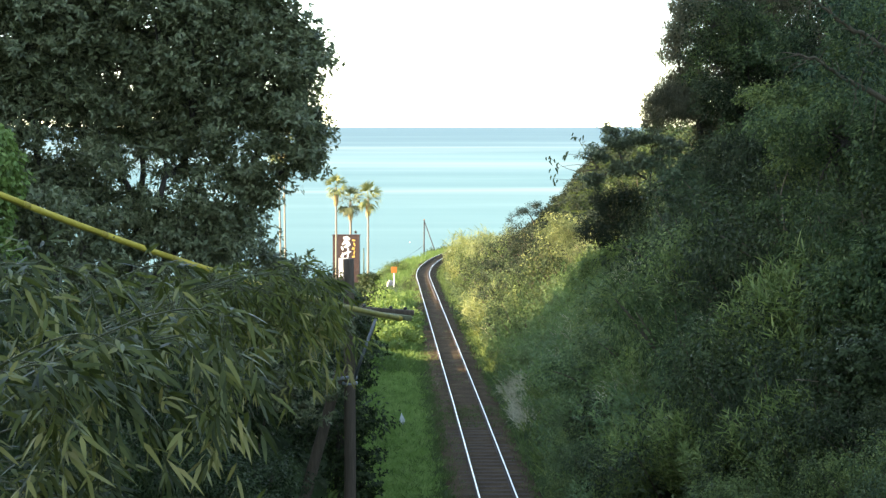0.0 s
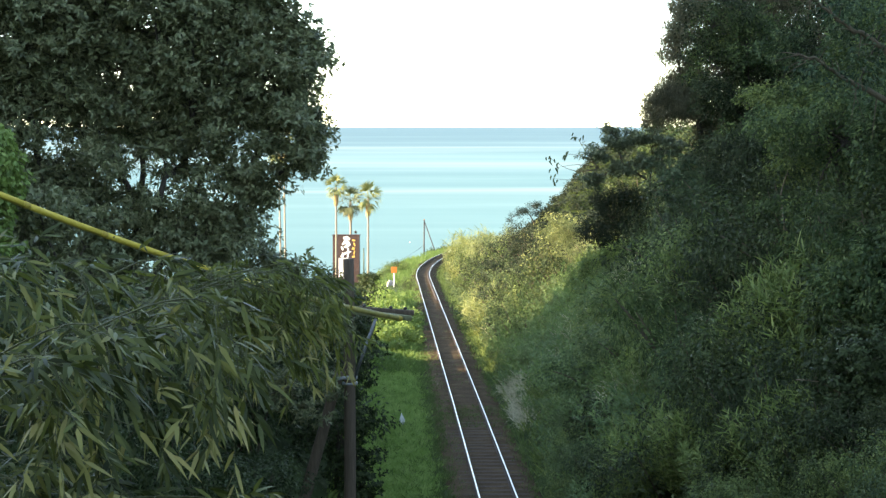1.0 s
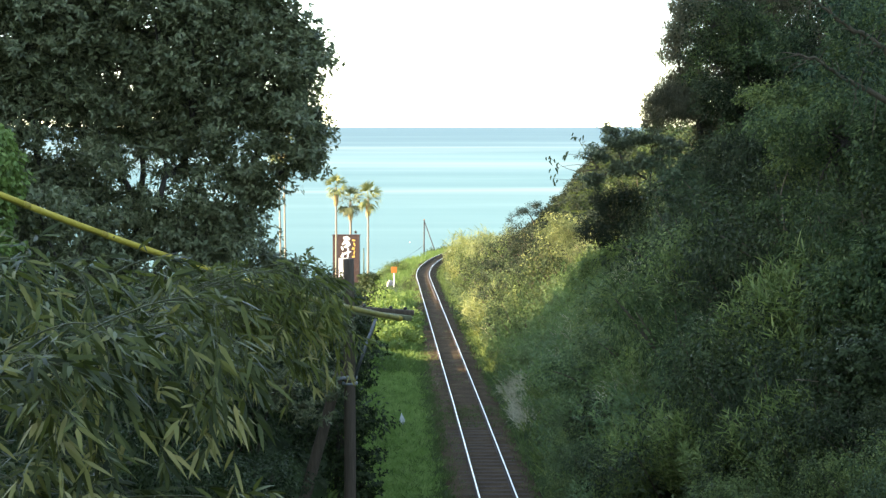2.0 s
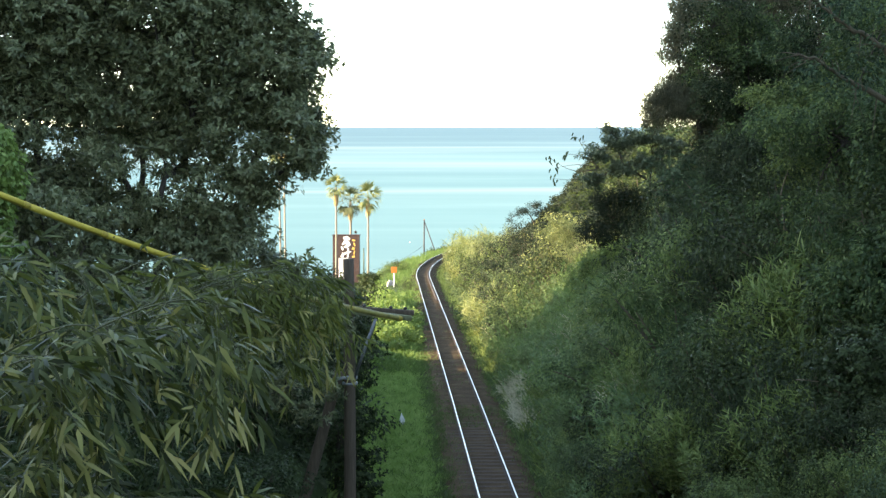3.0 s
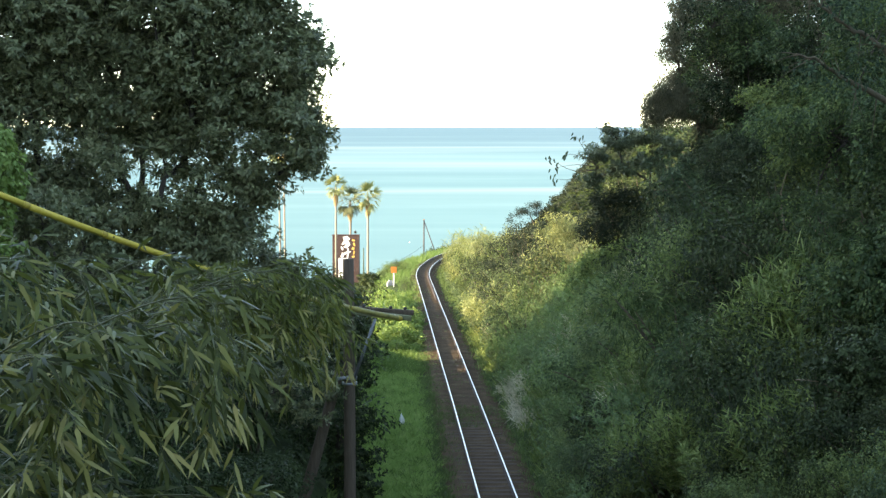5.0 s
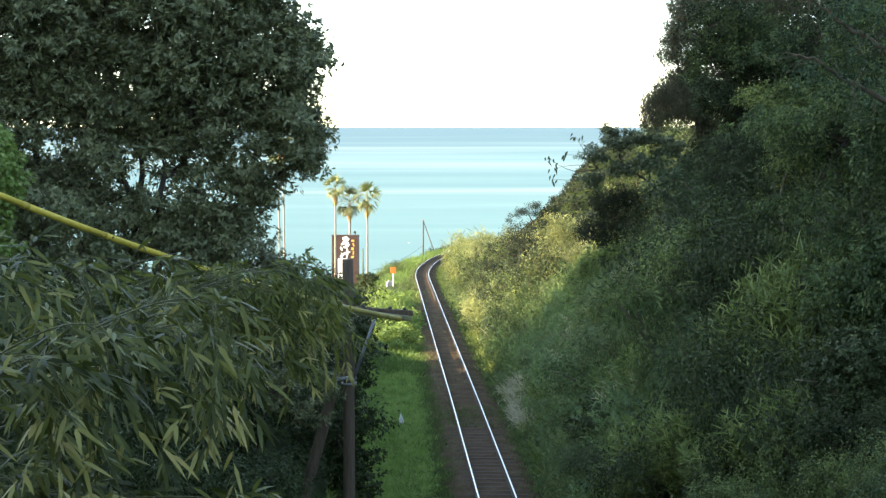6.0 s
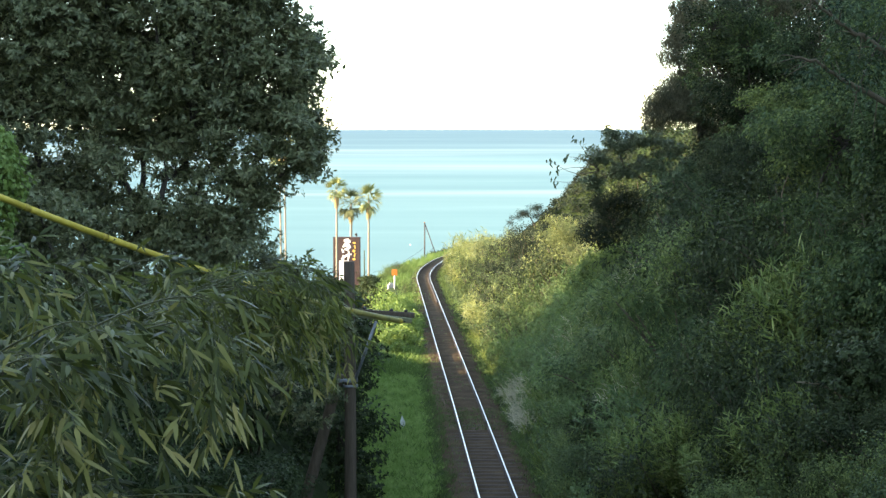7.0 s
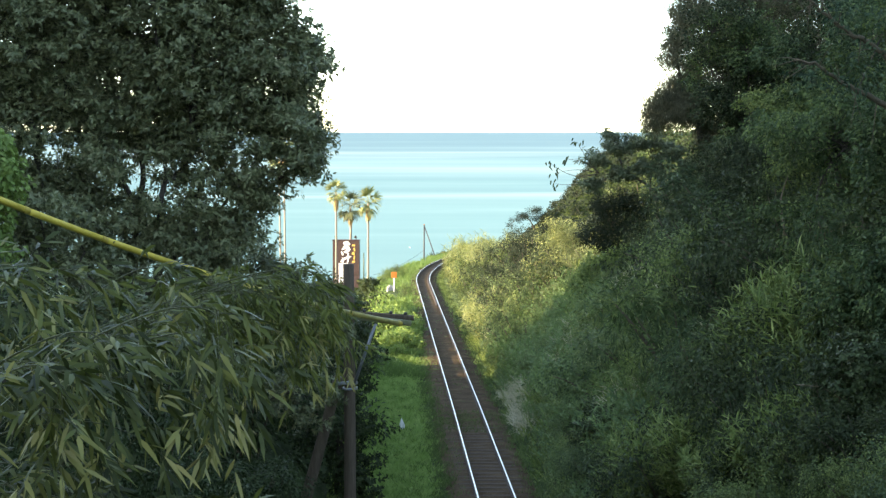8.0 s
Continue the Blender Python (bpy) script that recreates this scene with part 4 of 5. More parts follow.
    tree("vine_bush", "climbing vine over a bush, with fresh green leaves", on_ground(-7.5, 28.9), (0, 0, 3.2),
         [(-0.2, 0, 5.3, 0.42, 1.0), (-0.1, 0, 5.6, 0.28, 1.0), (0.0, 0, 5.0, 0.36, 1.0), (-0.6, 0, 5.2, 0.5, 1.0), (-0.6, 0, 5.7, 0.35, 0.8), (-0.4, 0, 4.4, 0.55, 1.0), (-0.2, 0, 3.6, 0.5, 1.0)],
         0.06, M_VINE, 560, 12, 0.105, 0.085, 105, 0.10, 0.75, category="bush", bark=M_TWIG, hang=1.2)
    tree("tall_evergreen_bush", "dense dark evergreen bush on the seaward bank", on_ground(-5.4, 37), (0, 0, 2.2),
         [(0, 0, 2.6, 1.3, 1.0), (-1.0, 0, 3.8, 1.3, 1.0), (0.7, 0, 5.1, 0.8, 1.0), (-0.4, 0, 5.1, 0.9, 0.9), (1.3, 0, 4.95, 0.7, 1.0), (1.9, 0, 4.55, 0.65, 1.0), (2.5, 0, 4.0, 0.65, 1.0), (3.0, 0, 3.5, 0.55, 1.0), (1.0, 0, 3.2, 0.9, 1.0), (-2.0, 0, 4.2, 1.2, 1.0), (2.2, 0, 2.2, 1.0, 1.0)],
         0.08, M_EVERGREEN, 3400, 9, 0.13, 0.05, 107, boughs=260, bough=0.38, category="shrub", hang=0.25, whorl=7)
    for i, (bx, by) in enumerate(((-9.9, 41.5), (-7.9, 42.5), (-6.2, 41.0))):
        tree("tall_evergreen_bush", "dense dark evergreen bush on the bank beyond the large tree", on_ground(bx, by), (0, 0, 2.4),
             [(0, 0, 4.3, 0.8, 0.9), (-0.8, 0, 4.0, 0.8, 0.9), (0.8, 0, 4.1, 0.8, 0.9), (-0.3, 0, 3.0, 1.1, 0.9), (0.7, 0, 2.8, 1.1, 0.9), (0, 0, 1.6, 1.3, 0.9)],
             0.08, M_EVERGREEN, 1300, 9, 0.15, 0.06, 140 + i, boughs=120, bough=0.4, category="shrub", hang=0.25, whorl=7)
    tree("tall_evergreen_bush", "dense dark evergreen bush under the large tree", on_ground(-6.6, 29.5), (0, 0, 1.4),
         [(-0.9, 0, 3.7, 0.8, 0.9), (-1.8, 0, 3.8, 0.9, 0.9), (-0.1, 0, 3.5, 0.7, 0.9), (0.6, 0, 3.2, 0.7, 0.9), (0, 0, 2.4, 1.2, 0.9), (-1.4, 0, 2.9, 1.2, 0.9), (1.2, 0, 2.6, 1.1, 0.9), (2.2, 0, 2.2, 1.0, 0.9), (-2.4, 0, 3.1, 1.2, 0.9), (-2.2, 0, 4.0, 0.9, 0.9), (-1.2, 0.2, 4.3, 0.6, 0.9), (-0.4, 0.2, 4.1, 0.55, 0.9), (-1.9, 0.2, 4.7, 0.6, 0.9), (0.3, 0.2, 3.9, 0.5, 0.9), (-0.5, 0.1, 4.8, 0.5, 0.9), (0.1, 0.1, 4.6, 0.45, 0.9), (-0.9, 0.1, 5.1, 0.4, 0.9), (-0.6, 0, 1.2, 1.2, 0.9)],
         0.08, M_EVERGREEN, 3200, 9, 0.13, 0.05, 108, boughs=260, bough=0.4, category="shrub", hang=0.25, whorl=7)
    # trees out of view, added only to dapple the edge of the shadow
    for i, (x, y, h) in enumerate(((-31.0, 74.0, 16.0), (-40.0, 77.5, 18.0))):
        rng = np.random.default_rng(700 + i)
        lobes = [(rng.uniform(-0.2, 0.2) * h, rng.uniform(-0.16, 0.16) * h, h * rng.uniform(0.35, 0.97), h * rng.uniform(0.06, 0.11), 0.8) for _ in range(13)]
        tree("shoulder_tree", "tall open-crowned tree added out of view to break up the ridge shadow", on_ground(x, y), (0, 0, 0.45 * h), lobes, 0.2, M_LEAFY, 500, 12, 0.3, 0.16, 720 + i, 0.3, 0.4, boughs=90, bough=0.6)
    base = on_ground(10.9, 35)
    bare = thing("bare_branched_tree", "tree with long bare grey-brown limbs and sparse leaves", "tree", pose(*base))
    rng = np.random.default_rng(109)
    up = 20.2 - base[2]
    part("trunk", limb(rng, (0, 0, -0.4), (-0.6, 0, up), 0.13, 0.09, 0.1), bare, "grey-brown bare trunk")
    for tips in (((-1.77, 0, up + 0.7), (-2.55, 0.1, up + 1.1), (-3.13, 0, up + 1.5), (-3.7, 0.1, up + 1.65)),
                 ((-1.77, 0.3, up + 1.8), (-2.43, 0.2, up + 2.2), (-3.0, 0.3, up + 2.55), (-3.4, 0.2, up + 3.0)),
                 ((-1.2, -0.2, up + 1.2), (-1.5, -0.3, up + 2.2), (-1.9, -0.2, up + 3.2), (-2.1, -0.2, up + 4.0))):
        pts = [(-0.5, 0, up - 0.2)] + list(tips)
        sh = Shape()
        t = np.linspace(0, len(pts) - 1, 17)
        P = np.stack([np.interp(t, range(len(pts)), [q[a] for q in pts]) for a in range(3)], 1) + rng.normal(size=(17, 3)) * 0.025
        sh.tube(P, 0.075 * (1.1 - 0.85 * t / t[-1]), 7)
        for k in range(5, 17):
            d = unit(rng.normal(size=3) * (1, 0.6, 1) + (-0.6, 0, 0.3)) * rng.uniform(0.35, 0.9)
            u = np.linspace(0, 1, 5)[:, None]
            sh.tube(P[k] + d * u + np.array((0, 0, -0.12)) * u ** 2, 0.014 * (1.2 - u[:, 0]), 4, caps=False)
        part("limb", sh.mesh("limb", M_LIMB), bare)
    lobes = [(-2.2, 0, up + 1.4, 0.9, 0.8), (-3.2, 0, up + 1.4, 0.7, 0.6), (-2.8, 0.2, up + 2.6, 0.8, 0.7), (-1.6, 0, up + 2.6, 0.8, 0.8)]
    (v, f), c = crown_arrays(rng, lobes, 230, 9, 0.11, 0.055, 0.16, shell=0.2)
    part("crown", tri_mesh("crown", v, f, M_LEAFY), bare, "sparse yellow-green leaves")
    rng = np.random.default_rng(119)
    tangle = thing("dead_vine", "tangle of dry brown vine stems hanging on the bank", "vine", pose(10.6, 43.5, 17.6))
    for k in range(26):
        t = np.linspace(0, 1, 9)[:, None]
        a = np.array((rng.uniform(-1.2, 0.6), rng.uniform(-0.5, 0.5), rng.uniform(-0.25, 0.35)))
        b = a + np.array((rng.uniform(0.8, 2.0), rng.uniform(-0.3, 0.3), rng.uniform(-0.35, 0.15)))
        sag = np.array((0, 0, rng.uniform(-0.35, 0.25))) * np.sin(t * math.pi) + rng.normal(size=3) * 0.06 * np.sin(t * 2 * math.pi)
        part("stem", Shape().tube(a + (b - a) * t + sag, rng.uniform(0.006, 0.016) * (1.1 - 0.5 * t[:, 0]), 5).mesh("stem", M_DEADWOOD), tangle)
    for i, (foot, pts) in enumerate((((8.7, 35.2), ((-0.2, 0, 0.9), (-0.7, 0.1, 1.25), (-1.3, 0, 1.35))), ((9.6, 47.0), ((-0.1, 0, 1.6), (-0.2, 0.1, 3.0), (0.1, 0, 4.2))))):
        base = on_ground(*foot)
        ob = thing("dead_branch", "dry bare branch rising out of the shrubs", "branch", pose(*base))
        t = np.linspace(0, 3, 16)
        p = [(0, 0, -0.2)] + list(pts)
        P = np.stack([np.interp(t, range(4), [q[c] for q in p]) for c in range(3)], 1) + rng.normal(size=(16, 3)) * 0.015
        part("stem", Shape().tube(P, 0.03 * (1.1 - t / 4), 6).mesh("stem", M_DEADWOOD), ob)
        for k in range(6, 16, 3):
            d = unit(rng.normal(size=3) + (-0.4, 0, 0.3)) * rng.uniform(0.2, 0.5)
            u = np.linspace(0, 1, 4)[:, None]
            part("twig", Shape().tube(P[k] + d * u, 0.008 * (1.2 - u[:, 0]), 4).mesh("twig", M_DEADWOOD), ob)
    rng = np.random.default_rng(17)
    under = [shrub_kind("undergrowth_bush", "dark glossy evergreen undergrowth on the seaward bank", 71 + i, M_GLOSSY, 1.3, 2.4, 0.14, 0.055, 300, 16, "undergrowth on the seaward bank") for i in range(2)]
    near = [(-3.5, 20), (-3.3, 23), (-3.1, 26.5), (-3.9, 24.5), (-3.0, 30), (-3.3, 33), (-3.7, 35.5), (-2.9, 35.5), (-3.2, 28.2), (-3.6, 31.2)]
    spots = [(-8.5, 22), (-7.2, 24), (-5.8, 25), (-9.0, 28), (-6.4, 30), (-4.8, 31), (-7.8, 33), (-5.9, 35), (-6.4, 39), (-5.0, 42), (-6.0, 45), (-4.4, 49), (-5.6, 53), (-3.6, 53), (-4.6, 58), (-3.8, 63), (-5.5, 66), (-4.6, 72), (-6.2, 78), (-5.0, 84), (-6.6, 90)]
    scatter(under, spots, rng, 1.1, 1.5)
    under.append(copy_thing(under[0], pose(0, 0, 0)))
    scatter(under[2:], near, rng, 0.5, 0.75)
    # added low behind the bamboo as a dark backing that deepens its gaps
    scatter(under[2:], [(-3.4, 14.2), (-2.7, 14.8), (-3.9, 15.5), (-3.0, 16.6), (-2.3, 15.5), (-4.2, 13.6), (-3.1, 13.3)], rng, 0.38, 0.55)


build_slope()
build_trees()


# ---- bamboo by the bridge ----
SWAY = [(0.0, 1.1), (0.5, 0.5), (1.0, -0.25), (1.5, -0.45), (2.2, -0.28), (3.0, -0.1), (3.5, -0.2), (4.0, 0.0), (4.5, -0.5),
        (5.2, -0.42), (6.0, -0.3), (6.5, -0.6), (7.0, -0.9), (7.5, -0.68), (8.0, 0.15)]
SWAYING = []


def bamboo(foot, apex, tip, seed, sway, leaf_len=0.18, sprays=9, per=3, dry=0.0, leaf=None, group="bamboo culms by the bridge"):
    """An arching culm with drooping sprays of narrow leaves."""
    rng = np.random.default_rng(seed)
    ob = thing("bamboo", "arching bamboo culm with drooping narrow green leaves", "bamboo", pose(*foot), group)
    F = np.zeros(3)
    A, T = np.array(apex) - foot, np.array(tip) - foot
    C = 2 * A - (F + T) / 2
    t = np.linspace(0, 1, 22)[:, None]
    pts = F * (1 - t) ** 2 + 2 * C * t * (1 - t) + T * t ** 2
    sh = Shape()
    rad = 0.006 * (1.15 - t[:, 0]) + 0.001
    rad[::3] *= 1.25
    sh.tube(pts, rad, 7)
    part("culm", sh.mesh("culm", M_CULM), ob)
    sh, P, W = Shape(), [], []
    for q in np.linspace(0.32, 1.0, sprays):
        c = F * (1 - q) ** 2 + 2 * C * q * (1 - q) + T * q * q
        tan = unit(2 * (1 - q) * (C - F) + 2 * q * (T - C))
        for b in range(per):
            d = unit(tan * 0.4 + rng.normal(size=3) * (0.6, 0.6, 0.5) + (0.2, -0.1, 0.05))
            length = rng.uniform(0.14, 0.42)
            u = np.linspace(0, 1, 6)[:, None]
            twig = c + d * length * u + np.array((0, 0, -0.35)) * length * u ** 2
            sh.tube(twig, 0.0022 * (1.3 - u[:, 0]), 4, caps=False)
            for k, e in enumerate((0.5, 0.66, 0.78, 0.87, 0.94, 0.98, 1.0)):
                if rng.uniform() < 0.12:
                    continue
                s = 1 if k % 2 else -1
                p = c + d * length * e + np.array((0, 0, -0.35)) * length * e * e
                w = unit(d * 0.75 + unit(np.cross(d, (0, 0, 1))) * s * rng.uniform(0.1, 1.1) + rng.normal(size=3) * 0.32 + (0.12, -0.06, -0.5))
                P.append(p)
                W.append(w)
    P, W = np.array(P), np.array(W)
    n = len(P)
    up = unit(rng.normal(size=(n, 3)) * 0.6 + (0, -0.6, 0.8))
    v, f = blade_arrays(P, W, up, rng.uniform(0.6, 1.15, n) * leaf_len, rng.uniform(0.13, 0.19, n) * leaf_len, rng.uniform(0.05, 0.4, n))
    tagged(part("branchwork", sh.mesh("branchwork", M_CULM), ob), kind="stuff")
    cut = int(n * (1 - dry))
    part("foliage", tri_mesh("foliage", v[:cut * 6], f[:cut * 4], leaf or M_BAMBOO), ob)
    if dry:
        part("dry_foliage", tri_mesh("dry_foliage", v[cut * 6:], f[cut * 4:] - cut * 6, M_DRY), ob, "yellowed dry bamboo leaves")
    SWAYING.append((ob, tuple(foot), sway))
    return ob


def build_bamboo():
    rng = np.random.default_rng(5)
    for i in range(19):
        y = rng.uniform(8.6, 12.0)
        foot = (rng.uniform(-4.6, -3.7), y + rng.uniform(-0.4, 0.4))
        foot = on_ground(foot[0], foot[1], -0.05)
        k = y / 10.5
        ax = rng.uniform(-2.95, -1.7) * k
        top = 0.97 + 0.27 * max(0.0, ax / k + 2.0) + (rng.uniform(0, 1) ** 1.3) * 1.35
        apex = (ax, y, 20.5 - top * k)
        tip = (ax + rng.uniform(0.3, 0.65) * k, y - rng.uniform(-0.2, 0.5), apex[2] - rng.uniform(0.15, 0.55) * k)
        bamboo(foot, apex, tip, 500 + i, rng.uniform(0.8, 1.15), dry=0.18 if i % 5 == 0 else 0.07)
    for i in range(18):
        y = rng.uniform(15.5, 18.5)
        foot = on_ground(rng.uniform(-4.9, -4.1), y, -0.05)
        k = y / 10.5
        ax = rng.uniform(-1.75, -1.1) * k
        apex = (ax, y, 20.5 - k * rng.uniform(0.86, 1.3))
        tip = (ax + rng.uniform(0.2, 0.5) * k, y, apex[2] - rng.uniform(0.15, 0.4) * k)
        bamboo(foot, apex, tip, 600 + i, rng.uniform(0.2, 0.4), 0.15, dry=0.06, leaf=M_BAMBOO_FINE)


build_bamboo()


# ---- grass ----
def grass_tufts(rng, spots, blades, tall, width, spread, lean=0.35, droop=0.35, short=False):
    P, W = [], []
    for x, y in spots:
        z = float(ground_z(x, y)) - 0.03
        a = rng.uniform(0, 6.283, blades)
        r = spread * np.sqrt(rng.uniform(0, 1, blades))
        P.append(np.stack([x + np.cos(a) * r, y + np.sin(a) * r, np.full(blades, z)], 1))
        W.append(np.stack([np.cos(a) * lean + rng.normal(size=blades) * 0.2, np.sin(a) * lean + rng.normal(size=blades) * 0.2, np.ones(blades)], 1))
    P, W = np.concatenate(P), np.concatenate(W)
    n = len(P)
    up = unit(rng.normal(size=(n, 3)) * (1, 1, 0.1))
    if short:
        return leaf_arrays(P, W, up, rng.uniform(0.45, 1.4, n) * tall, rng.uniform(0.7, 1.3, n) * width)
    return blade_arrays(P, W, up, rng.uniform(0.55, 1.2, n) * tall, rng.uniform(0.7, 1.3, n) * width, rng.uniform(0.2, 1.0, n) * droop)


def free_points(rng, n, s0, s1, y0, y1):
    y = rng.uniform(y0, y1, n)
    x = track_x(y) + rng.uniform(s0, s1, n)
    return list(zip(x, y))


def build_grass():
    rng = np.random.default_rng(8)
    v, f = grass_tufts(rng, [(float(track_x(b)) - 1.5 - 3.5 * rng.uniform(0, 1) ** 0.62, b) for b in rng.uniform(42, 112, 10500)], 11, 0.24, 0.036, 0.17, 1.0, short=True)
    stuff("verge_grass", tri_mesh("verge_grass", v, f, M_LAWN), "bright green short grass on the verge beside the track", "grass")
    v, f = grass_tufts(rng, free_points(rng, 520, -5.0, -1.7, 42, 110), 16, 0.42, 0.026, 0.2, 0.5, 0.6)
    stuff("grass_tufts", tri_mesh("grass_tufts", v, f, M_GRASS), "longer green grass tufts on the verge", "grass")
    spots = free_points(rng, 750, -1.75, -0.8, 42, 120) + free_points(rng, 1300, 1.05, 2.2, 42, 185) + free_points(rng, 240, -1.2, 1.0, 64.5, 70) + free_points(rng, 60, -0.8, 0.8, 70, 135)
    v, f = grass_tufts(rng, spots, 13, 0.25, 0.024, 0.2)
    v[:, 2] += 0.09
    stuff("weeds", tri_mesh("weeds", v, f, M_WEED), "low dark weeds in the ballast", "weeds")
    spots = free_points(rng, 260, 2.6, 9, 138, 186) + free_points(rng, 160, 5, 14, 98, 180) + free_points(rng, 40, 2.4, 5.0, 95, 120)
    v, f = grass_tufts(rng, spots, 26, 1.25, 0.035, 0.35, 0.4, 0.5)
    v2, f2 = grass_tufts(rng, free_points(rng, 300, 3.0, 6.2, 138, 176), 30, 1.7, 0.04, 0.4, 0.3, 0.45)
    v, f = np.concatenate([v, v2]), np.concatenate([f, f2 + len(v)])
    stuff("tall_grass", tri_mesh("tall_grass", v, f, M_REED), "tall yellow-green grass in the sun on the bank", "grass")
    spots = free_points(rng, 900, -6, -1.5, 98, 215) + free_points(rng, 420, -1.9, -0.95, 104, 200) + free_points(rng, 260, -4.8, -1.7, 82, 96)
    spots = [q for q in spots if not (-5.3 < q[0] < -3.4 and 124 < q[1] < 141)]
    v, f = grass_tufts(rng, spots, 22, 0.62, 0.03, 0.35, 0.4, 0.5)
    stuff("seaside_grass", tri_mesh("seaside_grass", v, f, M_GRASS), "fresh green tall grass on the seaward verge", "grass")
    spots = free_points(rng, 900, 1.9, 4.8, 42, 100) + free_points(rng, 650, 4.6, 13, 36, 96)
    v, f = grass_tufts(rng, spots, 16, 0.75, 0.028, 0.3, 0.5, 0.6)
    stuff("bank_grass", tri_mesh("bank_grass", v, f, M_SASA), "shaded yellow-green grass on the cutting bank", "grass")
    spots = [(x + rng.normal() * 0.3, y + rng.normal() * 0.4) for x, y in free_points(rng, 26, 2.4, 7.5, 50, 100) for _ in range(5)]
    v, f = grass_tufts(rng, spots, 18, 0.9, 0.022, 0.25, 0.5, 0.8)
    v[:, 2] += 0.35
    stuff("dry_grass", tri_mesh("dry_grass", v, f, M_PLUME), "pale dead grass stems among the shrubs of the bank", "grass")
    spots = []
    for x, y in ((1.95, 73.5), (2.1, 71.5), (2.3, 70.0), (2.1, 68.0), (1.95, 66.0), (2.0, 64.5), (2.5, 72.5)):
        spots += [(float(track_x(y)) + x + rng.normal() * 0.14, y + rng.normal() * 0.5) for _ in range(9)]
    v, f = grass_tufts(rng, spots, 30, 0.95, 0.026, 0.2, 0.5, 1.2)
    v[:, 2] += 0.2
    stuff("plume_grass", tri_mesh("plume_grass", v, f, M_PLUME), "pale dry plumes of pampas grass at the foot of the bank", "grass")


build_grass()


def build_ground_cover():
    rng = np.random.default_rng(9)
    n = 55000
    y = rng.uniform(24, 150, n)
    x = track_x(y) + 1.9 + 18 * rng.uniform(0, 1, n) ** 1.3
    P = np.stack([x, y, ground_z(x, y) + rng.uniform(0.02, 0.45, n) ** 1.0], 1)
    W = rng.normal(size=(n, 3)) * (1, 1, 0.5) + (-0.3, 0, 0.1)
    v, f = leaf_arrays(P, W, unit(rng.normal(size=(n, 3)) * 0.4 + (-0.5, -0.2, 0.8)), rng.uniform(0.1, 0.22, n), rng.uniform(0.06, 0.11, n))
    stuff("ground_ivy", tri_mesh("ground_ivy", v, f, M_GREEN), "creeping green leaves covering the cutting bank", "ground cover")


build_ground_cover()


def build_headland_scrub():
    rng = np.random.default_rng(10)
    n = 60000
    y = rng.uniform(188, 238, n)
    x = track_x(y) + 3.2 + 26 * rng.uniform(0, 1, n) ** 1.2
    mound = 0.55 + 0.45 * np.sin(1.9 * x + 0.8 * y) * np.sin(1.3 * y - 0.7 * x) + 0.25 * np.sin(3.7 * x) * np.sin(3.1 * y)
    P = np.stack([x, y, ground_z(x, y) + np.clip(mound, 0.05, 1.2) * rng.uniform(0.2, 1.0, n) ** 0.5], 1)
    W = rng.normal(size=(n, 3)) * (1, 1, 0.5)
    v, f = leaf_arrays(P, W, unit(rng.normal(size=(n, 3)) * 0.3 + (-0.2, -0.4, 0.9)), rng.uniform(0.18, 0.36, n), rng.uniform(0.13, 0.24, n))
    stuff("headland_scrub", tri_mesh("headland_scrub", v, f, M_HEATH), "low dark wind-clipped scrub covering the headland", "scrub")


build_headland_scrub()


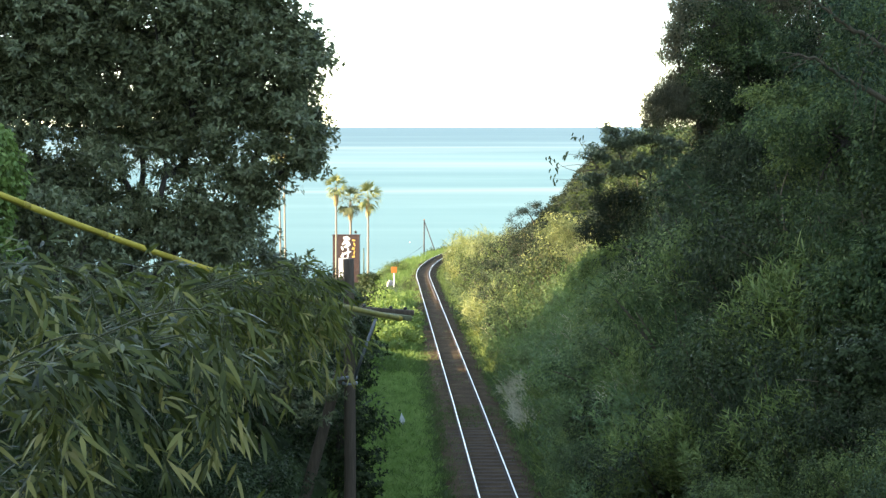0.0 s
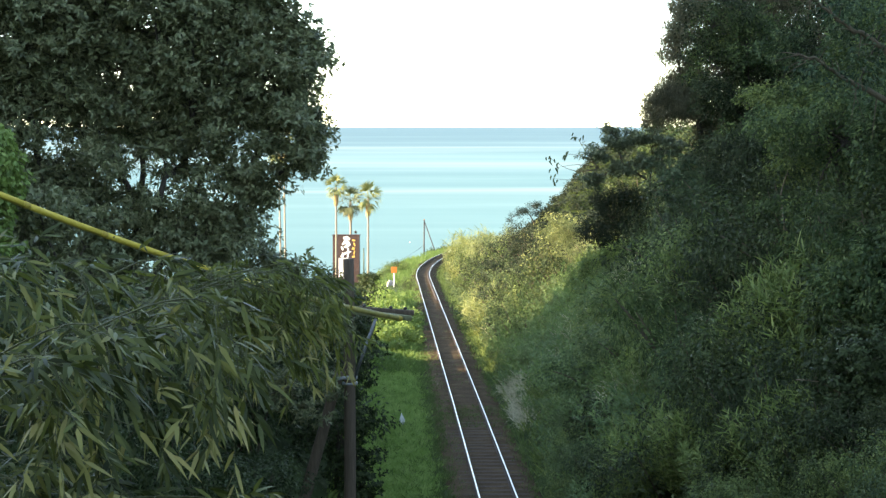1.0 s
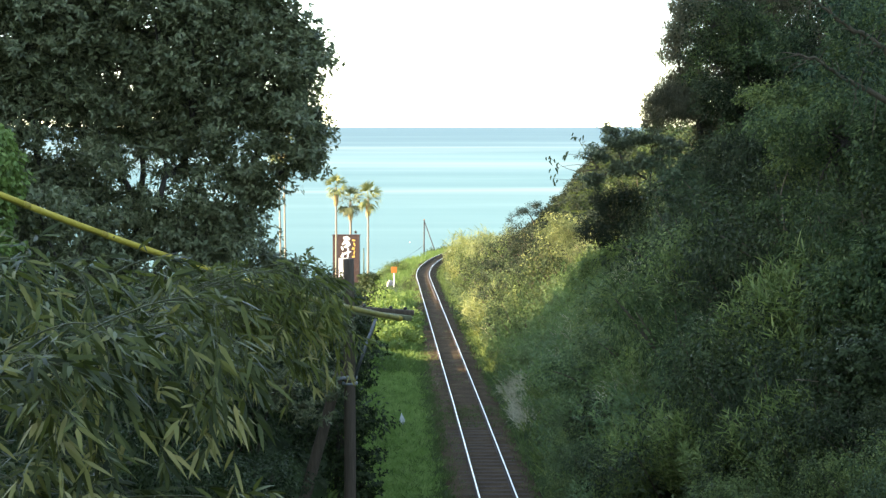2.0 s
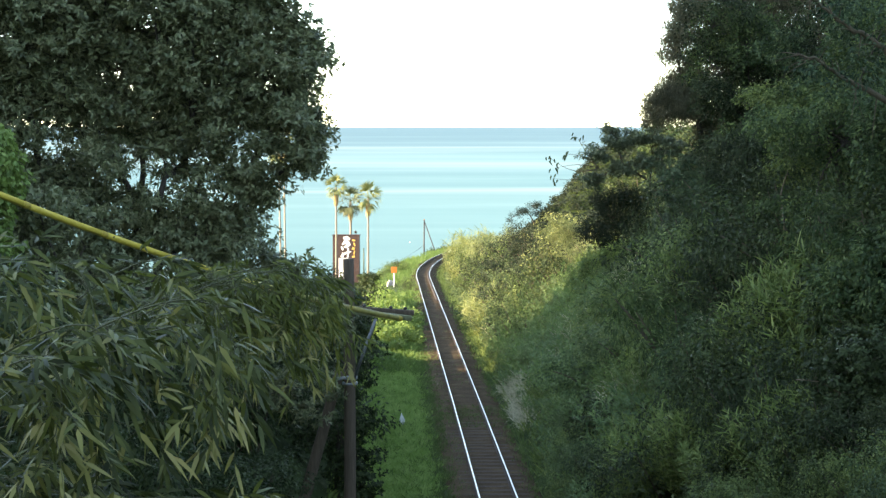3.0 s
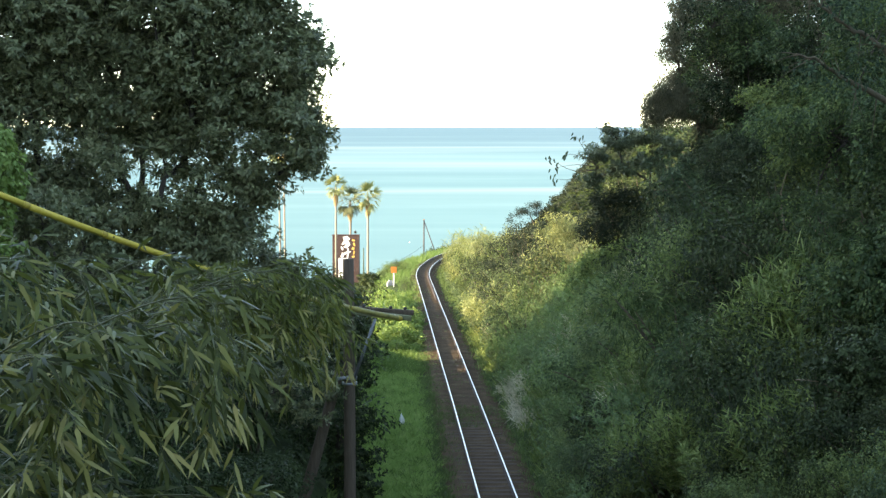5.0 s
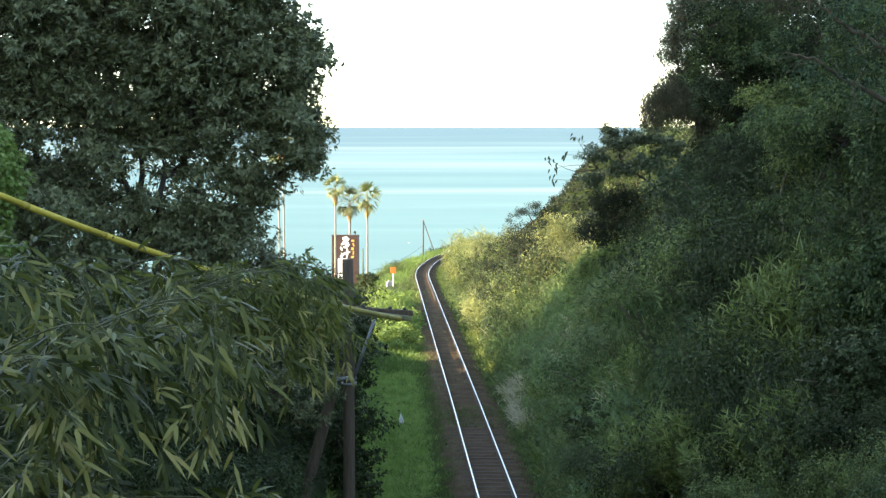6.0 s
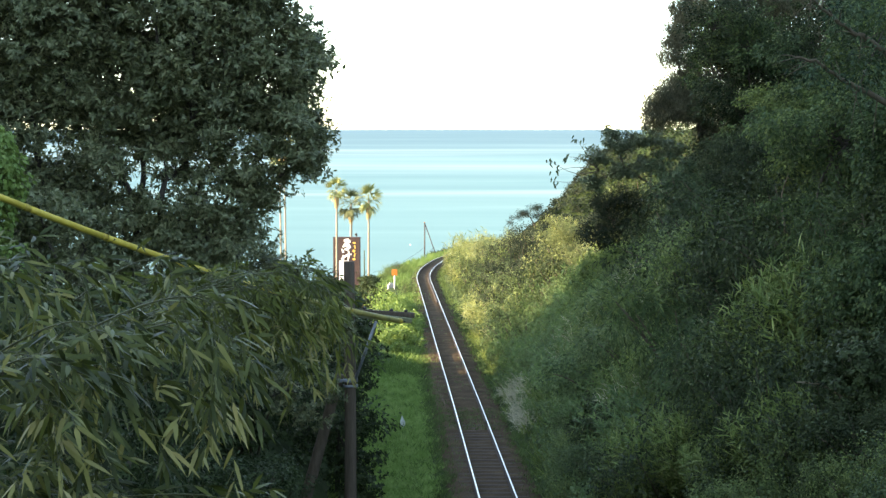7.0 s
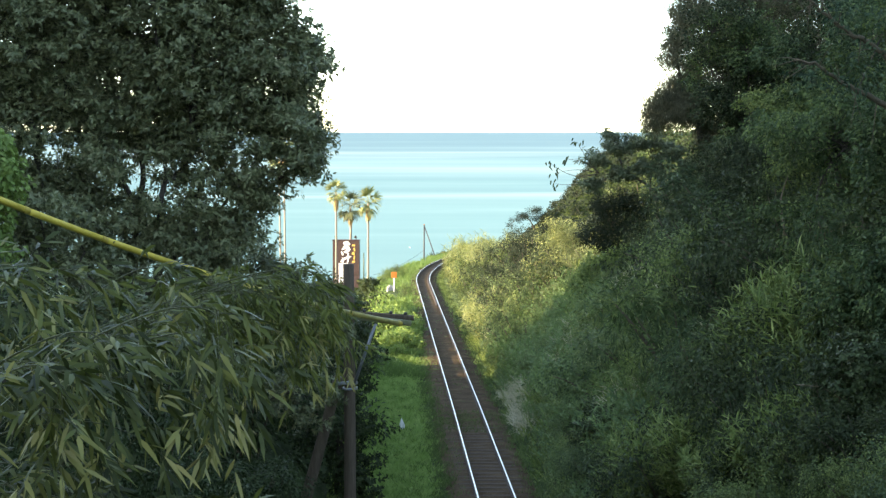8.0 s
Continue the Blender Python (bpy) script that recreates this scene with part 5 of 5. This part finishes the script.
# ---- wooden pole and yellow cable sleeve ----
def build_pole():
    x, y = -2.13, 38.0
    z = float(ground_z(x, y))
    ob = thing("utility_pole", "weathered dark wooden utility pole with a strut and crossarm", "utility pole", pose(x, y, z))
    h = 17.4 - z
    sh = Shape()
    t = np.linspace(0, 1, 14)
    sh.tube(np.stack([0.02 * np.sin(t * 3), 0 * t, -0.6 + (h + 0.6) * t], 1), 0.142 - 0.020 * t, 14)
    part("pole", sh.mesh("pole", M_POLE), ob, "dark creosoted round pole")
    zs = 14.72 - z
    a, b = np.array((-0.22, 0.02, zs + 0.12)), np.array((-1.24, 0.15, zs - 3.6))
    part("strut", Shape().tube(a + (b - a) * t[:, None], 0.115 + 0.025 * t, 12).mesh("strut", M_POLE), ob, "leaning wooden strut")
    for dz in (-0.02, -0.14):
        sh = Shape()
        sh.tube([(0, 0, zs + dz - 0.025), (0, 0, zs + dz + 0.025)], [0.152, 0.152], 14)
        sh.box((0.05, 0.09, 0.07), pose(0.17, 0, zs + dz), 0.01)
        part("band", sh.mesh("band", M_STEEL), ob, "galvanised steel band")
    part("clamp", Shape().box((0.36, 0.06, 0.07), pose(-0.12, -0.16, zs, 0, -8, 0), 0.012).mesh("clamp", M_STEEL), ob, "steel clamp between strut and pole")
    za = 16.27 - z
    for k, dy in enumerate((-0.19, 0.17)):
        m = pose(0.60 - 0.24 * (1 - k), dy, za - 0.10 + 0.05 * k + 0.027 * (1 - k), 0, 6.5 - 2.5 * k, 0)
        part("crossarm", Shape().box((2.14 - 0.38 * k, 0.10, 0.12), m, 0.02).mesh("crossarm", M_ARM if k == 0 else M_POLE), ob, "mossy timber crossarm")
    a, b = np.array((0.62, -0.26, za - 0.20)), np.array((0.13, -0.17, zs - 0.02))
    part("brace", Shape().tube([a, (a + b) / 2, b], [0.035, 0.035, 0.035], 6).mesh("brace", M_STEEL), ob, "grey steel brace under the crossarm")
    for dx in (0.35, 0.95, 1.28):
        sh = Shape().tube([(dx, 0, 0), (dx, 0, 0.05), (dx, 0, 0.07), (dx, 0, 0.10), (dx, 0, 0.12)], [0.012, 0.012, 0.045, 0.04, 0.02], 10)
        me = sh.mesh("insulator", M_DARK_PAINT)
        i = part("insulator", me, ob)
        i.matrix_basis = pose(0, 0.17, za - 0.01 - 0.075 * dx * 0.9)
    # the cable and its sleeve run up and away past the bamboo
    cable = thing("overhead_cable", "overhead cable in a jointed yellow protective sleeve", "cable", pose(0, 0, 0))
    A, B = np.array((-0.83, 37.8, 16.05)), np.array((-7.19, 27.5, 19.3))

    def at(u):
        return A + (B - A) * u + np.array((-0.25, 0, -0.75)) * u * (1 - u)
    us = np.linspace(0, 2.2, 60)
    part("wire", Shape().tube([at(u) for u in us], [0.012] * 60, 5).mesh("wire", M_WIRE), cable, "black wire")
    step = 0.155
    for k in range(0, 11):
        u0, u1 = 0.02 + k * step, 0.02 + (k + 1) * step - 0.0015
        part("sleeve", Shape().tube([at(u) for u in np.linspace(u0, u1, 5)], [0.058] * 5, 12).mesh("sleeve", M_YELLOW if k > 1 else M_SLEEVE_OLD), cable, "" if k > 1 else "mossy weathered yellow sleeve")
        part("joint", Shape().tube([at(u0 - 0.003), at(u0), at(u0 + 0.005), at(u0 + 0.008)], [0.059, 0.063, 0.063, 0.059], 12).mesh("joint", M_YELLOW_RING), cable)


build_pole()


# ---- palms ----
def fan_frond(seed, mat):
    """A fan leaf: a stalk and a hand of pointed segments, along +x."""
    rng = np.random.default_rng(seed)
    sh = Shape()
    t = np.linspace(0, 1, 5)
    sh.tube(np.stack([t * 0.75, 0 * t, 0.12 * np.sin(t * 1.6)], 1), 0.022 - 0.01 * t, 5)
    n = 17
    a = np.linspace(-0.95, 0.95, n) + rng.normal(size=n) * 0.03
    P = np.tile(np.array((0.75, 0.0, 0.12)), (n, 1))
    W = np.stack([np.cos(a), np.sin(a), 0.1 + 0.35 * np.abs(a)], 1)
    v, f = blade_arrays(P, W, np.tile(np.array((0, 0, 1.0)), (n, 1)), rng.uniform(0.85, 1.15, n), 0.085, rng.uniform(0.25, 0.7, n))
    sh.add(v, [tuple(q) for q in f])
    return sh.mesh("frond", mat, False)


FRONDS = [fan_frond(900 + i, M_PALM) for i in range(3)]
SHADED_FRONDS = [fan_frond(910 + i, M_PALM_SHADED) for i in range(3)]


def palm(x, y, top, crown, seed, label, trunk=0.105, fronds=26, sink=130, blades=None):
    rng = np.random.default_rng(seed)
    z = float(ground_z(x, y))
    ob = thing("palm_tree", label, "palm tree", pose(x, y, z), "fan palms by the shore")
    h = top - z
    t = np.linspace(0, 1, 30)
    lean = rng.normal(size=2) * 0.25
    r = trunk * (1.25 - 0.35 * t + 0.35 * np.exp(-t * 14)) * (1 + 0.04 * np.sin(np.arange(30) * 2.1))
    part("trunk", Shape().tube(np.stack([lean[0] * np.sin(t * 2) * 0.5, lean[1] * np.sin(t * 2) * 0.5, -0.3 + (h + 0.3) * t], 1), r, 12).mesh("trunk", M_PALM_TRUNK), ob, "pale ringed palm trunk")
    end = Vector((lean[0] * math.sin(2) * 0.5, lean[1] * math.sin(2) * 0.5, h))
    n = 110
    a, q = rng.uniform(0, 6.283, n), rng.uniform(0, 1, n)
    wide = 0.1 + 0.14 * np.sin(q * 3.0)
    P = np.stack([end.x + np.cos(a) * wide, end.y + np.sin(a) * wide, h - 0.2 - 1.5 * q], 1)
    W = np.stack([np.cos(a) * 0.18, np.sin(a) * 0.18, -np.ones(n)], 1)
    v, f = blade_arrays(P, W, np.stack([np.cos(a), np.sin(a), 0.2 + 0 * a], 1), rng.uniform(0.5, 0.9, n) * crown * 0.45, 0.13, 0.1)
    part("dead_leaf_skirt", tri_mesh("dead_leaf_skirt", v, f, M_THATCH), ob, "hanging dry brown leaf bases")
    for k in range(fronds):
        az, el = 360 * k * 0.381966 + rng.uniform(-10, 10), 80 - sink * (k / (fronds - 1)) ** 0.85 + rng.uniform(-7, 7)
        fr = part("frond", (blades or FRONDS)[k % 3], ob)
        c = crown * rng.uniform(0.8, 1.1) / 1.6
        fr.matrix_basis = Matrix.Translation(end + Vector((0, 0, 0.15 - 0.012 * k))) @ pose(0, 0, 0, rng.uniform(-25, 25), 0, 0) @ pose(0, 0, 0, 0, -el, az) @ pose(0, 0, 0, rng.uniform(-40, 40), 0, 0) @ Matrix.Diagonal((c, c, c, 1))


def build_palms():
    palm(-12.1, 191, 13.0, 1.5, 1, "slender fan palm with a sunlit green crown and pale trunk")
    palm(-8.6, 194, 11.7, 1.75, 2, "fan palm with a full sunlit crown by the shore")
    palm(-11.2, 201, 10.9, 2.0, 3, "fan palm with a drooping crown behind the pylon sign, its shade painted in dull green", 0.14, 24, 155, SHADED_FRONDS)
    palm(-17.7, 190, 18.4, 1.7, 4, "very tall fan palm with a thin pale trunk", 0.085)
    palm(-18.3, 191, 16.9, 1.6, 5, "very tall fan palm with a thin pale trunk", 0.085)


build_palms()


# ---- the sign and other things by the shore ----
def stroke(pts, width):
    """A flat brush stroke, 3 cm thick, in the x-z plane."""
    sh, n = Shape(), len(pts)
    p = np.array(pts, float)
    t = unit(np.gradient(p, axis=0))
    nrm = np.stack([-t[:, 1], t[:, 0]], 1)
    w = np.asarray(width)[:, None] / 2
    a, b = p + nrm * w, p - nrm * w
    V = [(q[0], -0.03, q[1]) for q in a] + [(q[0], -0.03, q[1]) for q in b] + [(q[0], 0, q[1]) for q in a] + [(q[0], 0, q[1]) for q in b]
    F = []
    for i in range(n - 1):
        F += [(i, i + 1, n + i + 1, n + i), (i, 2 * n + i, 2 * n + i + 1, i + 1), (n + i, n + i + 1, 3 * n + i + 1, 3 * n + i)]
    F += [(0, n, 3 * n, 2 * n), (n - 1, 3 * n - 1, 4 * n - 1, 2 * n - 1)]
    return sh.add(V, F)


def build_sign():
    x, y = -11.15, 195.0
    z = float(ground_z(x, y)) - 0.1
    h = 7.32 - z
    ob = thing("pylon_sign", "brown pylon sign with white brush strokes and ochre marks", "sign", pose(x, y, z, 0, 0, -4))
    part("board", Shape().box((3.1, 0.8, h), pose(0, 0, h / 2), 0.03).mesh("board", M_BROWN, False), ob, "brown painted sign box")
    part("rim", Shape().box((3.2, 0.9, 0.10), pose(0, 0, h + 0.05), 0.02).mesh("rim", M_BROWN, False), ob)
    part("white_panel", Shape().box((0.95, 0.03, 2.3), pose(-0.36, -0.415, h - 3.75), 0.008).mesh("white_panel", M_WHITE, False), ob, "white lower panel")
    strokes = [
        ([(-0.35, -0.3), (0.1, -0.28), (0.42, -0.45)], [0.25, 0.5, 0.2]),
        ([(0.1, -0.3), (-0.1, -0.75), (-0.5, -1.05)], [0.35, 0.45, 0.12]),
        ([(-0.15, -0.7), (0.15, -0.85), (0.38, -1.15)], [0.3, 0.5, 0.3]),
        ([(0.3, -1.1), (0.0, -1.3), (-0.3, -1.3)], [0.25, 0.35, 0.1]),
        ([(-0.6, -1.25), (-0.45, -1.5), (-0.4, -1.7)], [0.1, 0.25, 0.12]),
        ([(-0.65, -2.45), (-0.4, -2.2), (0.05, -1.95), (0.55, -1.85)], [0.12, 0.28, 0.22, 0.1]),
        ([(0.2, -1.45), (0.22, -2.0), (0.12, -2.7)], [0.15, 0.24, 0.1]),
        ([(-0.45, -1.95), (-0.4, -2.4), (-0.5, -2.75)], [0.1, 0.2, 0.1]),
    ]
    for p, w in strokes:
        s = part("brush_stroke", stroke(p, w).mesh("brush_stroke", M_WHITE, False), ob, "white painted brush stroke")
        s.matrix_basis = pose(0.05, -0.402, h)
    for k in range(5):
        s = part("ochre_mark", Shape().box(((0.34, 0.16, 0.3, 0.14, 0.32)[k], 0.03, (0.2, 0.42, 0.3, 0.44, 0.22)[k]), pose((0.9, 0.98, 0.86, 0.96, 0.88)[k], -0.415, h - 0.55 - 0.47 * k, 0, (8, -14, 20, 10, -16)[k], 0), 0.008).mesh("ochre_mark", M_GOLD, False), ob, "ochre painted mark")
    for dx in (-1.1, 1.15):
        sh = Shape().tube([(dx, 0, h + 0.1), (dx, -0.1, h + 0.4), (dx, -0.5, h + 0.5)], [0.03, 0.03, 0.03], 6)
        lamp = part("lamp_bracket", sh.mesh("lamp_bracket", M_DARK_PAINT), ob)
        part("lamp_head", Shape().tube([(dx, -0.45, h + 0.55), (dx, -0.65, h + 0.40)], [0.09, 0.16], 10).mesh("lamp_head", M_DARK_PAINT), lamp)


def build_shore():
    # a clipped round hedge
    tree("round_hedge", "clipped rounded dark green hedge bush near the shore", on_ground(-6.5, 150), (0, 0, 0.6),
         [(0, 0, 1.3, 0.6, 0.9), (0.4, 0.1, 1.2, 0.55, 0.95), (-0.4, 0, 1.25, 0.55, 0.95), (0, 0, 0.6, 0.8, 0.9)], 0.06, M_DARK, 900, 14, 0.08, 0.045, 801, 0.08, 0.85, "hedge")
    # orange trackside board
    x, y = -4.0, 138.0
    z = float(ground_z(x, y))
    ob = thing("trackside_board", "orange trackside warning board on a white post", "sign", pose(x, y, z - 0.2))
    part("post", Shape().tube([(0, 0, 0), (0, 0, 0.6), (0, 0, 8.75 - z)], [0.05, 0.05, 0.045], 10).mesh("post", M_WHITE), ob, "white painted post")
    part("board", Shape().box((0.46, 0.05, 0.5), pose(0, -0.07, 8.55 - z), 0.015).mesh("board", M_ORANGE, False), ob, "orange painted board")
    x, y = -4.4, 140.0
    z = float(ground_z(x, y))
    ob = thing("marker_block", "small pale concrete marker block in the grass", "marker", pose(x, y, z - 0.16, 0, 4, 12))
    part("block", Shape().box((0.5, 0.36, 0.5), pose(0, 0, 0.2), 0.05).mesh("block", M_CONCRETE, False), ob)
    part("cap", Shape().box((0.36, 0.26, 0.14), pose(0.04, 0, 0.51, 0, 9, 0), 0.04).mesh("cap", M_CONCRETE, False), ob)
    # leaning post and stay where the track bends away
    x, y = -2.3, 205.0
    z = float(ground_z(x, y))
    ob = thing("stayed_post", "dark post with a sloping stay beside the bend", "post", pose(x, y, z))
    top = 8.5 - z
    part("post", Shape().tube([(0, 0, -0.4), (0, 0, top / 2), (0.02, 0, top)], [0.09, 0.085, 0.08], 10).mesh("post", M_DARK_PAINT), ob)
    part("stay", Shape().tube([(0.05, 0, top - 0.15), (1.15, 0, top * 0.5), (2.25, 0, 0.0)], [0.06, 0.06, 0.065], 8).mesh("stay", M_DARK_PAINT), ob)
    part("cap", Shape().tube([(0.02, 0, top), (0.02, 0, top + 0.1)], [0.09, 0.06], 10).mesh("cap", M_ORANGE), ob)
    line = thing("service_wire", "thin sagging wire from the post towards the shore", "wire", pose(0, 0, 0))
    t = np.linspace(0, 1, 20)
    part("wire", Shape().tube(np.stack([-2.4 - 5.6 * t, 205 - 12 * t, 5.4 - 1.9 * t - 1.6 * t * (1 - t)], 1), [0.018] * 20, 5).mesh("wire", M_WIRE), line)
    # thin pole beside the palm
    x, y = -9.0, 192.0
    z = float(ground_z(x, y))
    ob = thing("thin_pole", "thin weathered pole beside the palm", "pole", pose(x, y, z))
    part("shaft", Shape().tube([(0, 0, -0.3), (0, 0, 3.0), (0, 0, 6.1 - z)], [0.07, 0.06, 0.05], 8).mesh("shaft", M_CULM), ob)
    # white marker in the grass
    x, y = -1.62, 66.0
    z = float(ground_z(x, y))
    ob = thing("boundary_marker", "small pale pointed boundary marker in the grass", "marker", pose(x, y, z, 0, 4, 20))
    sh = Shape()
    w, d = 0.10, 0.08
    sh.add([(-w, -d, -0.1), (w, -d, -0.1), (w, d, -0.1), (-w, d, -0.1), (-w * 0.8, -d * 0.8, 0.3), (w * 0.8, -d * 0.8, 0.26), (w * 0.8, d * 0.8, 0.26), (-w * 0.8, d * 0.8, 0.3), (-w * 0.5, 0, 0.52)],
           [(0, 1, 5, 4), (1, 2, 6, 5), (2, 3, 7, 6), (3, 0, 4, 7), (4, 5, 8), (5, 6, 8), (6, 7, 8), (7, 4, 8)])
    part("post", sh.mesh("post", M_WHITE, False), ob)
    # rocks at the water's edge
    rng = np.random.default_rng(77)
    for i in range(14):
        rx, ry = rng.uniform(-9.5, -3.5), rng.uniform(209, 221)
        r = rng.uniform(0.5, 1.3)
        bm = bmesh.new()
        bmesh.ops.create_icosphere(bm, subdivisions=2, radius=r)
        for q in bm.verts:
            q.co *= 1 + 0.35 * noise.noise(q.co * 1.3 + Vector((i * 7, 0, 0)))
            q.co.z *= 0.6
        me = bpy.data.meshes.new("shore_rock")
        bm.to_mesh(me)
        bm.free()
        me.materials.append(M_ROCK)
        ob = new("shore_rock", me)
        ob.matrix_world = pose(rx, ry, max(0.1, float(ground_z(rx, ry))) + 0.1 * r, 0, 0, rng.uniform(0, 360))
        tagged(ob, "dark weathered rock at the water's edge", "rock", "rocks on the shore")
    for bx, by, br in ((-4.4, 165.0, 0.4), (-5.1, 166.0, 0.3)):
        bm = bmesh.new()
        bmesh.ops.create_icosphere(bm, subdivisions=2, radius=br)
        for q in bm.verts:
            q.co *= 1 + 0.3 * noise.noise(q.co * 2.5 + Vector((bx * 7, 0, 0)))
            q.co.z *= 0.75
        me = bpy.data.meshes.new("boulder")
        bm.to_mesh(me)
        bm.free()
        me.materials.append(M_ROCK)
        ob = new("boulder", me)
        ob.matrix_world = pose(*on_ground(bx, by, 0.2 * br))
        tagged(ob, "dark rounded boulder in the verge grass", "rock")
    # a small float out at sea
    ob = thing("buoy", "small white float on the sea", "buoy", pose(-5.6, 285, 0))
    part("float", Shape().tube([(0, 0, -0.08), (0, 0, 0.0), (0, 0, 0.1), (0, 0, 0.16)], [0.04, 0.12, 0.11, 0.03], 12).mesh("float", M_WHITE), ob)


build_sign()
build_shore()


def motions():
    """The bamboo nods in the breeze."""
    for ob, (x, y, z), k in SWAYING:
        walk(ob, [(t, pose(x, y, z, 0, a * k, 0)) for t, a in SWAY])


motions()
